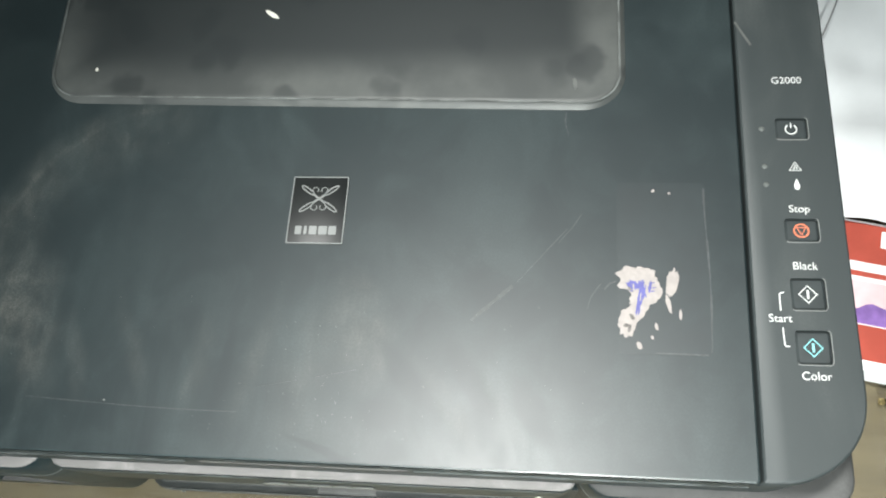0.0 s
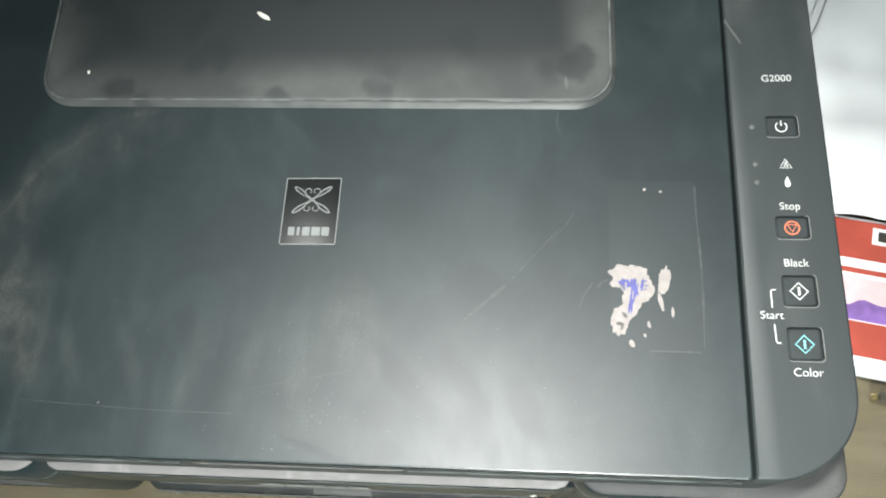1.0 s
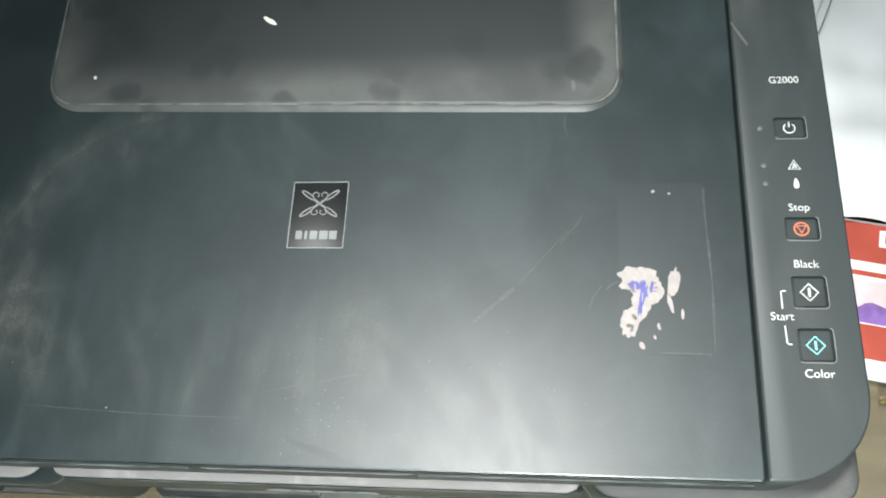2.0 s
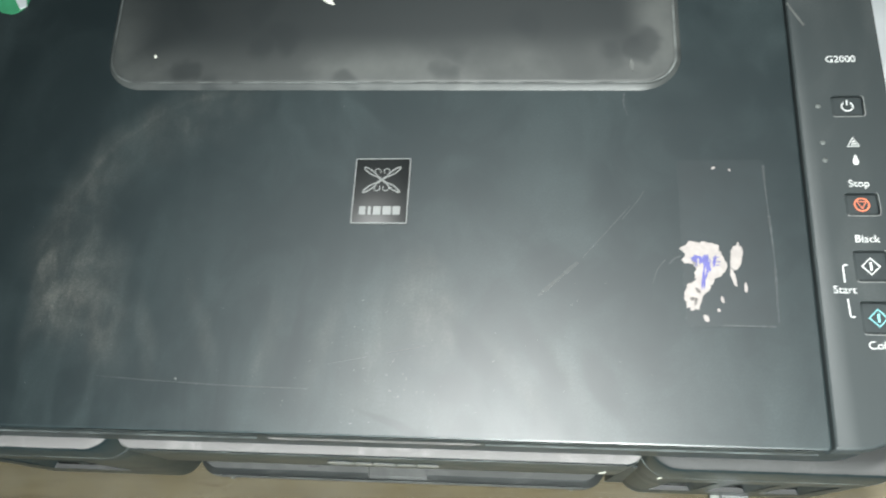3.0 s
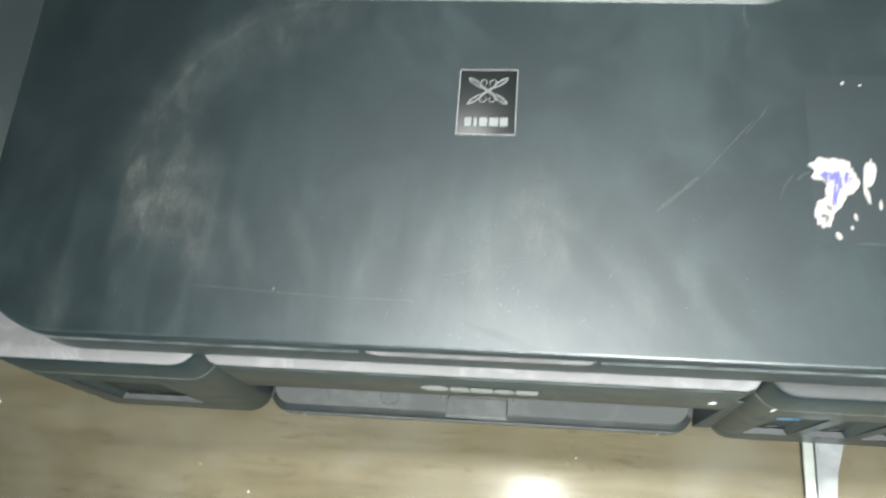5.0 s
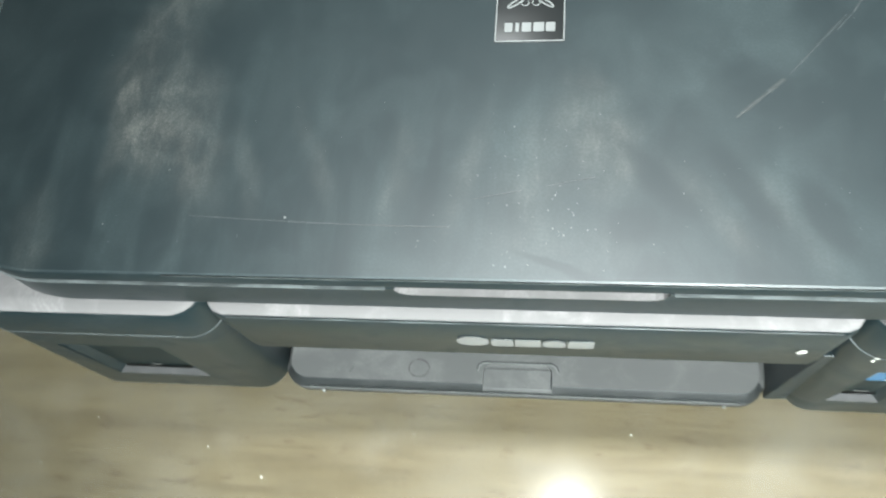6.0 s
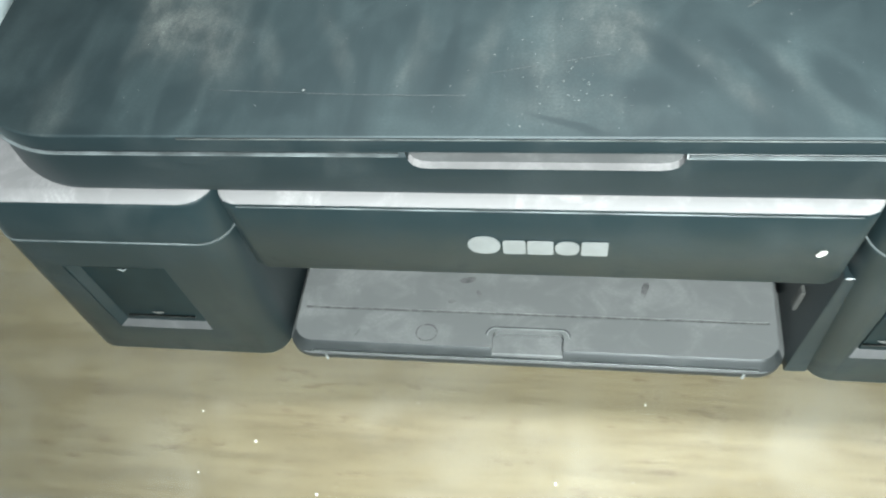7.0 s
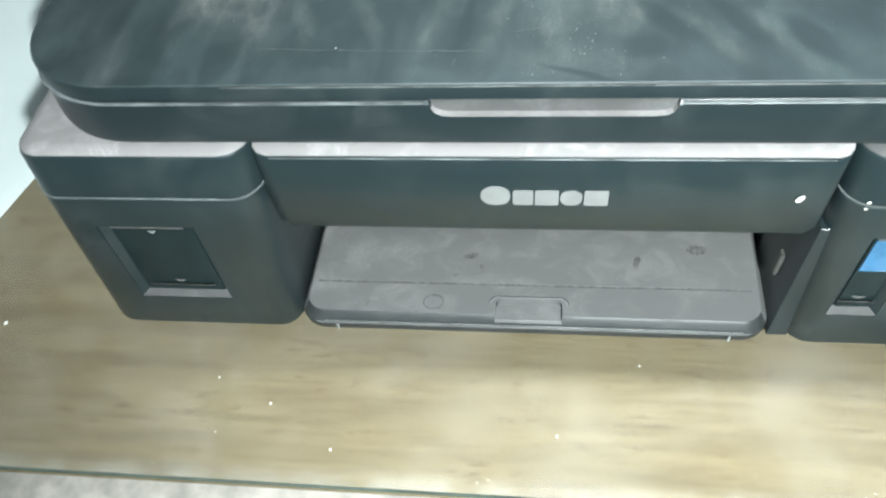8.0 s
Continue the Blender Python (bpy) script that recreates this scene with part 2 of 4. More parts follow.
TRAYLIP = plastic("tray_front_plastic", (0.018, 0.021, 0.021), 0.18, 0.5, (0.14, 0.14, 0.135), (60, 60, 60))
INSIDE = plain("inner_plastic", (0.008, 0.008, 0.008), 0.6)
INSIDE.node_tree.nodes["Principled BSDF"].inputs["Specular IOR Level"].default_value = 0.1
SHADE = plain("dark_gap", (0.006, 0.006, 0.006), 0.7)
BUTTON = plain("button_plastic", (0.031, 0.038, 0.039), 0.4)
RIMLINE = plain("button_rim_plastic", (0.20, 0.21, 0.20), 0.4)
PRINT = plain("white_print", (0.66, 0.68, 0.66), 0.5, vary=0.05)
SILVER = plain("silver_print", (0.25, 0.26, 0.255), 0.35, 0.3, vary=0.08)
ORANGE = plain("orange_print", (0.75, 0.20, 0.10), 0.5, vary=0.05)
TEAL = plain("teal_print", (0.24, 0.62, 0.64), 0.5, vary=0.05)
LED = plain("indicator_lens", (0.12, 0.13, 0.125), 0.25)
WINDOW = plain("smoked_window", (0.009, 0.017, 0.018), 0.45)
WINDOW.node_tree.nodes["Principled BSDF"].inputs["Specular IOR Level"].default_value = 0.25
CYAN = plain("cyan_ink_window", (0.035, 0.125, 0.24), 0.2)
INKS = {"cyan": CYAN, "magenta": plain("magenta_ink_window", (0.10, 0.02, 0.05), 0.2), "yellow": plain("yellow_ink_window", (0.22, 0.17, 0.03), 0.2)}
SCRAP = plain("torn_paper", (0.32, 0.29, 0.275), 0.85, vary=0.10, scale=300)
TORN = plain("bared_paper_pulp", (0.13, 0.12, 0.115), 0.85, vary=0.3, scale=400)
INKBLUE = plain("blue_print", (0.09, 0.09, 0.26), 0.7)
FILMEDGE = plain("dirty_adhesive_edge", (0.048, 0.056, 0.057), 0.43, vary=0.4, scale=500)
BADGE = plain("badge_black", (0.006, 0.0075, 0.0075), 0.45)
RESIDUE = plain("adhesive_residue", (0.0138, 0.0218, 0.0240), 0.43, vary=0.12, scale=60)
SCRATCH = plain("scratched_dust", (0.046, 0.054, 0.055), 0.43, vary=0.4, scale=700)
for worn in (RESIDUE, SCRATCH, FILMEDGE):
    worn.node_tree.nodes["Principled BSDF"].inputs["Specular IOR Level"].default_value = 0.65
SPECK = plain("pale_speck", (0.66, 0.65, 0.58), 0.8)
MOTE = plain("grey_dust_mote", (0.18, 0.19, 0.18), 0.9, vary=0.4, scale=900)
# Worn joints and rims; also colours the painted glint on the front panel.
JOINT_GLINT = plain("worn_joint_and_glint_plastic", (0.13, 0.145, 0.145), 0.5, vary=0.5, scale=70)
GREEN = plain("green_sticker", (0.07, 0.42, 0.20), 0.5)
WHITE = plain("white_paper", (0.80, 0.82, 0.83), 0.75, vary=0.04, scale=30)
RED = plain("red_print", (0.42, 0.075, 0.05), 0.4, vary=0.10, scale=60)
PINK = plain("pink_print", (0.72, 0.52, 0.54), 0.4, vary=0.10, scale=60)
PURPLE = plain("purple_print", (0.22, 0.12, 0.36), 0.4, vary=0.3, scale=80)
WOOD = wood_material()
MOULDING = plain("dusty_wood_edge", (0.21, 0.195, 0.17), 0.8, vary=0.28, scale=70)
GLASS = glass_material("table_glass", rough=0.13)
GLASSEDGE = plain("green_glass_edge", (0.028, 0.060, 0.048), 0.15, vary=0.3, scale=40)
WALL = plain("painted_wall", (0.62, 0.70, 0.70), 0.8, vary=0.06, scale=12)
FLOOR = plain("pale_floor", (0.16, 0.21, 0.24), 0.5, vary=0.08, scale=8)
METAL = plain("dark_metal", (0.12, 0.11, 0.09), 0.35, 0.7)
BRASS = plain("brass", (0.70, 0.55, 0.25), 0.25, 0.9)
CLEAR = plain("milky_plastic", (0.40, 0.41, 0.37), 0.3, vary=0.1)
GREYFILM = plain("grey_plastic", (0.30, 0.30, 0.30), 0.35)
HAZE = plain("hazy_scuff", (0.027, 0.034, 0.034), 0.44, vary=0.25, scale=600)
HAZE.node_tree.nodes["Principled BSDF"].inputs["Specular IOR Level"].default_value = 0.65
PALE_EDGE = plain("pale_edge", (0.105, 0.114, 0.110), 0.6, vary=0.5, scale=90)
STAIN_GROOVE = plain("dried_stain_and_groove", (0.085, 0.085, 0.082), 0.6, vary=0.4, scale=400)
GUIDE = plain("grey_guide_plastic", (0.06, 0.06, 0.055), 0.5)
MARKS = plain("level_mark_plastic", (0.10, 0.105, 0.10), 0.5)
RUBBER = plain("rubber", (0.02, 0.02, 0.02), 0.8)


# ---- building helpers ----
def thing(name, label, category, group="", kind=""):
    return tagged(new(name), label, category, group, kind)


def mesh_of(bm, mats, smooth=30):
    me = bpy.data.meshes.new("mesh")
    bmesh.ops.recalc_face_normals(bm, faces=bm.faces)
    if smooth:
        for f in bm.faces:
            f.smooth = True
        for e in bm.edges:
            e.smooth = len(e.link_faces) == 2 and e.calc_face_angle(0.0) < radians(smooth)
    bm.to_mesh(me)
    bm.free()
    for m in mats if isinstance(mats, (list, tuple)) else [mats]:
        me.materials.append(m)
    return me


def part(name, bm, material, parent=None, label="", smooth=30):
    ob = new(name, mesh_of(bm, material, smooth))
    if parent:
        ob.parent = parent
    return tagged(ob, label)


def rrect(x0, x1, y0, y1, r, n=7):
    """A rounded rectangle, anticlockwise from the lower left; r: one radius or four (lower left, lower right, upper right, upper left)."""
    r = r if isinstance(r, (list, tuple)) else (r,) * 4
    out = []
    for k, (cx, cy) in enumerate(((x0 + r[0], y0 + r[0]), (x1 - r[1], y0 + r[1]), (x1 - r[2], y1 - r[2]), (x0 + r[3], y1 - r[3]))):
        for i in range(n):
            a = math.pi * (1 + k / 2 + i / (n - 1) / 2)
            out.append((cx + r[k] * math.cos(a), cy + r[k] * math.sin(a)))
    return out


def loft(rings, bm=None, cap=True):
    bm = bm or bmesh.new()
    rows = [[bm.verts.new(p) for p in ring] for ring in rings]
    for a, b in zip(rows, rows[1:]):
        for i in range(len(a)):
            j = (i + 1) % len(a)
            bm.faces.new((a[i], a[j], b[j], b[i]))
    if cap:
        bm.faces.new(list(reversed(rows[0])))
        bm.faces.new(rows[-1])
    return bm


def block(x0, x1, y0, y1, levels, r, n=7, warp=None, bm=None):
    """A rounded block: levels are (inset, z) from the bottom up; warp moves a point (x, y, z)."""
    rings = []
    rr = r if isinstance(r, (list, tuple)) else (r,) * 4
    for inset, z in levels:
        pts = rrect(x0 + inset, x1 - inset, y0 + inset, y1 - inset, [max(q - inset, 0.0004) for q in rr], n)
        rings.append([warp(x, y, z) if warp else (x, y, z) for x, y in pts])
    return loft(rings, bm)


def box(x0, x1, y0, y1, z0, z1, b=0.0004, bm=None):
    return block(x0, x1, y0, y1, ((b, z0), (0, z0 + b), (0, z1 - b), (b, z1)), b * 1.5, 3, None, bm)


def prism(points, z0, z1, bm=None):
    return loft([[(x, y, z0) for x, y in points], [(x, y, z1) for x, y in points]], bm)


def carve(ob, cutters):
    """Cuts the shapes (bmeshes) out of a mesh object for good."""
    for bm in cutters:
        bmesh.ops.recalc_face_normals(bm, faces=bm.faces)
        me = bpy.data.meshes.new("cut")
        bm.to_mesh(me)
        bm.free()
        c = new("cutter", me)
        mod = ob.modifiers.new("cut", "BOOLEAN")
        mod.operation, mod.solver, mod.object = "DIFFERENCE", "EXACT", c
        graph = bpy.context.evaluated_depsgraph_get()
        graph.update()
        made = bpy.data.meshes.new_from_object(ob.evaluated_get(graph))
        ob.modifiers.clear()
        mats = list(ob.data.materials)
        ob.data = made
        if not made.materials:
            for m in mats:
                made.materials.append(m)
        bpy.data.objects.remove(c)
    return ob


def paint(ob, material, test):
    """Gives the faces for which test(centre, normal) holds a further material."""
    me = ob.data
    me.materials.append(material)
    for f in me.polygons:
        if test(f.center, f.normal):
            f.material_index = len(me.materials) - 1
    return ob


def strip(points, width, thick=0.00015, bm=None, closed=False):
    """A flat band along a line of (x, y, z) points, lying in the plane of x and y."""
    bm = bm or bmesh.new()
    n = len(points)
    rows = []
    for i, p in enumerate(points):
        a, b = points[(i - 1) % n if closed else max(i - 1, 0)], points[(i + 1) % n if closed else min(i + 1, n - 1)]
        d = Vector((b[0] - a[0], b[1] - a[1], 0)).normalized()
        s = Vector((-d.y, d.x, 0)) * width / 2
        p = Vector(p)
        up = Vector((0, 0, thick))
        rows.append([bm.verts.new(q) for q in (p - s, p + s, p + s + up, p - s + up)])
    for i in range(n if closed else n - 1):
        a, b = rows[i], rows[(i + 1) % n]
        for k in range(4):
            bm.faces.new((a[k], a[(k + 1) % 4], b[(k + 1) % 4], b[k]))
    if not closed:
        bm.faces.new(rows[0]), bm.faces.new(rows[-1])
    return bm


def arc(cx, cy, z, rx, ry, a0, a1, n=24, turn=0.0):
    out = []
    for i in range(n):
        a = radians(a0 + (a1 - a0) * i / (n - 1))
        x, y = rx * math.cos(a), ry * math.sin(a)
        c, s = math.cos(radians(turn)), math.sin(radians(turn))
        out.append((cx + c * x - s * y, cy + s * x + c * y, z))
    return out


def words(text, size, material, parent, x, y, z, name="caption", label=""):
    cu = bpy.data.curves.new("text", "FONT")
    cu.body, cu.size, cu.align_x, cu.align_y, cu.extrude, cu.offset = text, size, "CENTER", "CENTER", 0.00006, -size * 0.004
    ob = new("text", cu)
    graph = bpy.context.evaluated_depsgraph_get()
    graph.update()
    me = bpy.data.meshes.new_from_object(ob.evaluated_get(graph))
    bpy.data.objects.remove(ob)
    me.materials.clear()
    me.materials.append(material)
    made = new(name, me)
    made.location = (x, y, z)
    made.parent = parent
    return tagged(made, label)


def ragged(cx, cy, rx, ry, seed, rough=0.28, n=46, turn=0.0):
    """A torn outline round (cx, cy)."""
    out = []
    for i in range(n):
        a = 2 * math.pi * i / n
        k = 1 + rough * noise.noise(Vector((2.2 * math.cos(a), 2.2 * math.sin(a), seed))) + 0.5 * rough * noise.noise(Vector((7 * math.cos(a), 7 * math.sin(a), seed + 9)))
        x, y = rx * k * math.cos(a), ry * k * math.sin(a)
        c, s = math.cos(radians(turn)), math.sin(radians(turn))
        out.append((cx + c * x - s * y, cy + s * x + c * y))
    return out


# ---- sizes of the printer ----
TOP = 0.170          # top of the lid
LIDF = 0.0100         # front edge of the lid
BASEF = 0.0070        # front of the lower body
BACK = 0.335
LEDGE = 0.1402        # top of the lower body
XL, XR = -0.2030, 0.2100
SEAM = 0.1713        # joint between lid and control panel


def taper(x, y, z):
    """The hinge side is a little wider than the front."""
    k = max(0.0, min(1.0, (y - 0.05) / 0.16))
    return (x - 0.0065 * k * (x < -0.1) + 0.0095 * (y - LIDF) * (0.16 < x < 0.18), y, z)


# ---- room ----
def room():
    # Wall beside the table, kept low so the lid mirrors the dim room beyond.
    low = new("partition", mesh_of(box(-0.10, 0.0, -0.9, 0.9, -0.75, 0.26, 0.003), WALL))
    low.matrix_world = pose(-0.3220, 0.1000, 0, 0, 0, -14)
    tagged(low, "pale bluish painted wall beside the table, cut low to darken the lid's reflections", "partition", kind="structure")
    # Unseen walls, added to close the room.
    for name, b in (("wall_left", (-1.7, -1.6, -1.7, 1.8)), ("wall_back", (-1.6, 2.2, 1.7, 1.8)), ("wall_right", (2.2, 2.3, -1.7, 1.8)), ("wall_front", (-1.6, 2.2, -1.8, -1.7))):
        tagged(new(name, mesh_of(box(*b, -0.75, 2.0, 0.002), WALL)), "pale painted room wall", "wall", kind="structure")
    tagged(new("floor", mesh_of(box(-1.6, 2.3, -1.8, 1.8, -0.80, -0.75, 0.002), FLOOR)), "pale bluish tiled floor below the table", "floor", kind="structure")
    tagged(new("ceiling", mesh_of(box(-1.6, 2.3, -1.8, 1.8, 2.0, 2.06, 0.002), WALL)), "plain pale ceiling", "ceiling", kind="structure")


room()


# ---- table with its glass sheet ----
def table():
    top = thing("table", "worn brown wood-laminate table with a rounded front edge", "table")
    part("tabletop", box(-0.50, 0.95, -0.0665, 0.62, -0.036, -0.0056, 0.0008), WOOD, top)
    prof = [(-0.0670, -0.0058), (-0.0720, -0.0058), (-0.0755, -0.0064), (-0.0790, -0.0085), (-0.0810, -0.013), (-0.0815, -0.030), (-0.080, -0.034), (-0.0670, -0.036)]
    edge = part("edge_moulding", loft([[(x, y, z) for y, z in prof] for x in (-0.50, -0.2, 0.1, 0.5, 0.95)]), WOOD, top, "brown wooden edge moulding, dusty on top")
    paint(edge, MOULDING, lambda c, n: n.z > 0.45)
    for x in (-0.42, 0.88):
        for y in (-0.02, 0.56):
            part("leg", box(x - 0.025, x + 0.025, y - 0.025, y + 0.025, -0.75, -0.036, 0.002), WOOD, top)
    sheet = thing("glass_sheet", "clear dusty glass sheet with a dark green edge on the tabletop", "glass sheet")
    pane = part("pane", box(-0.50, 0.95, -0.0665, 0.62, -0.0052, 0.0, 0.0006), GLASS, sheet)
    paint(pane, GLASSEDGE, lambda c, n: abs(n.z) < 0.6)
    pane.visible_shadow = False
    sheet.location = (0, 0, 0)


table()


# ---- printer ----
printer = thing("printer", "dusty black ink tank multifunction printer on a glass-topped table", "printer")


def lower_body():
    core = part("base_body", block(-0.205, 0.208, 0.055, BACK, ((0.004, 0.004), (0, 0.010), (0, 0.135), (0.0015, 0.1385), (0.004, LEDGE)), 0.02), BLACK, printer)
    carve(core, [box(-0.1225, 0.1125, 0.02, 0.16, -0.01, 0.0908, 0.0004)])
    paint(core, DUSTY, lambda c, n: n.z > 0.5 and c.z > 0.12)
    part("outlet_floor", box(-0.1225, 0.1125, 0.0230, 0.150, 0.0046, 0.0052), INSIDE, printer)
    part("outlet_cheek", box(0.1106, 0.1200, 0.0130, 0.060, 0.0046, 0.0905), BLACK, printer)
    part("outlet_back", box(-0.1225, 0.1125, 0.150, 0.1595, 0.008, 0.0908), INSIDE, printer)
    for x in (-0.17, 0.17):
        for y in (0.04, 0.29):
            part("rubber_foot", block(x - 0.012, x + 0.012, y - 0.012, y + 0.012, ((0.001, 0.0002), (0, 0.001), (0, 0.0095)), 0.006), RUBBER, printer)


def tank(side, x0, x1, windows):
    """One ink tank housing: lower shell with windows, and the cover above the joint."""
    r_in, r_out = 0.013, 0.012
    rr = (r_out, r_in, 0.004, 0.004) if side < 0 else (r_in, r_out, 0.004, 0.004)
    lean = lambda x, y, z: (x + 0.0075 * (1 - z / 0.141) * (side if abs(x) < 0.15 else 1.15 * side), y + 0.0015 * (1 - z / 0.141) * (y < 0.05), z)
    shell = part("ink_tank_housing", block(x0, x1, BASEF - 0.0005, 0.10, ((0.005, 0.0030), (0.0015, 0.0050), (0, 0.0085), (0, 0.1105), (0.0006, 0.1115)), rr, 9, lean), FRONT, printer, "black ink tank housing with recessed level windows")
    cuts = []
    for wx0, wx1, *_ in windows:
        cuts.append(loft([[(wx0, -0.002, 0.0355), (wx1, -0.002, 0.0355), (wx1, -0.002, 0.093), (wx0, -0.002, 0.093)],
                          [(wx0, BASEF + 0.001, 0.0375), (wx1, BASEF + 0.001, 0.0375), (wx1, BASEF + 0.001, 0.0925), (wx0, BASEF + 0.001, 0.0925)],
                          [(wx0 + 0.003, 0.0118, 0.0392), (wx1 - 0.003, 0.0118, 0.0392), (wx1 - 0.003, 0.0118, 0.0905), (wx0 + 0.003, 0.0118, 0.0905)]]))
    carve(shell, cuts)
    paint(shell, MIDGREY, lambda c, n: n.z > 0.6 and 0.030 < c.z < 0.045)
    for wx0, wx1, ink, fill in windows:
        w = part("tank_window", box(wx0 + 0.0034, wx1 - 0.0034, 0.0106, 0.0117, 0.0396, 0.0900), WINDOW, shell, "smoked clear level window")
        if ink:
            part("ink_level", box(wx0 + 0.0040, wx1 - 0.0040, 0.0102, 0.01055, 0.0890 - fill, 0.0890), INKS[ink], w, ink + " ink seen through the window")
        cx = (wx0 + wx1) / 2
        mark = bmesh.new()
        loft([[(cx - 0.003, 0.0097, 0.0490), (cx + 0.003, 0.0097, 0.0490), (cx, 0.0097, 0.0470)], [(cx - 0.003, 0.0100, 0.0490), (cx + 0.003, 0.0100, 0.0490), (cx, 0.0100, 0.0470)]], mark)
        part("level_mark", mark, MARKS, w)
        part("level_line", box(cx - (wx1 - wx0) * 0.36, cx + (wx1 - wx0) * 0.36, 0.0097, 0.0100, 0.0446, 0.0455, 0.0001), MARKS, w)
        part("upper_line", box(wx0 + 0.004, wx1 - 0.007, 0.0097, 0.0101, 0.0880, 0.0892, 0.0001), MARKS, w)
        tip = loft([[(cx - 0.002, y, 0.0862), (cx + 0.002, y, 0.0862), (cx, y, 0.0842)] for y in (0.0097, 0.0100)])
        part("upper_mark", tip, JOINT_GLINT, w)
    cover = part("tank_cover", block(x0, x1, BASEF - 0.0005, 0.10, ((0.0009, 0.1118), (0, 0.1124), (0, 0.1355), (0.0007, 0.1375), (0.0022, 0.1390), (0.0050, 0.1400), (0.0060, 0.14015)), rr, 9, lean), FRONT, printer, "black tank cover with a dusty top ledge")
    # The right cover's top is a darker grey than the left one's.
    paint(cover, DUSTY if side < 0 else MIDGREY, lambda c, n: n.z > 0.42 and c.z > 0.13)
    line = block(x0 - 0.00015, x1 + 0.00015, BASEF - 0.00065, 0.0995, ((0, 0.1114), (0, 0.1120)), rr, 9, lean)
    part("joint_line", line, JOINT_GLINT, printer, "pale worn joint line")


def front_panel():
    y0, y1 = BASEF + 0.0008, 0.058
    prof = [(y1, 0.0908), (y0 + 0.006, 0.0908), (y0 + 0.0022, 0.0916), (y0 + 0.0010, 0.0940), (y0, 0.1350), (y0 + 0.0006, 0.1370), (y0 + 0.0020, 0.1386), (y0 + 0.0050, 0.1398), (y1, 0.1402)]
    cols = [(-0.1125, 0.0045), (-0.1100, 0.0015), (-0.1060, 0.0), (-0.05, 0.0), (0.0, 0.0), (0.05, 0.0), (0.1030, 0.0), (0.1065, 0.0015), (0.1085, 0.0045)]
    rings = [[(x, y + back, z + (0.004 * back / 0.0045 if z < 0.096 else 0)) for y, z in prof] for x, back in cols]
    panel = part("front_panel", loft(rings), FRONT, printer, "glossy black front panel with a dusty top ledge")
    paint(panel, DUSTY, lambda c, n: n.z > 0.42 and c.z > 0.13)
    # Highlight of the panel's upper bevel, painted as a pale strip.
    part("worn_edge", box(-0.1050, 0.1020, y0 - 0.00005, y0 + 0.0006, 0.1357, 0.1364, 0.0001), JOINT_GLINT, panel, "pale line set in as the upper edge's glint")
    # the maker's mark as five plain pale shapes
    shapes = [(-0.0183, 0.0058, 0.0112, 0.0050), (-0.0076, 0.0040, 0.0088, 0.0012), (0.0016, 0.0046, 0.0088, 0.0008), (0.0110, 0.0042, 0.0088, 0.0036), (0.0205, 0.0046, 0.0088, 0.0008)]
    for cx, hw, h, r in shapes:
        cz = 0.1142 + (0.0006 if h > 0.01 else -0.0004)
        pts = rrect(cx - hw, cx + hw, cz - h / 2, cz + h / 2, min(r, h / 2 - 0.0002), 6)
        yy = y0 + 0.00054 - 0.0004
        bm = loft([[(x, yy + 0.0004, z) for x, z in pts], [(x, yy, z) for x, z in pts]])
        part("logo_shape", bm, SILVER, panel)
    flake = ragged(0.0950, 0.1150, 0.0020, 0.0011, 3.0, 0.2, 20, 55)
    part("chip", loft([[(x, y0 + 0.0002, z) for x, z in flake], [(x, y0 - 0.0003, z) for x, z in flake]]), SPECK, panel, "small white chip in the gloss")


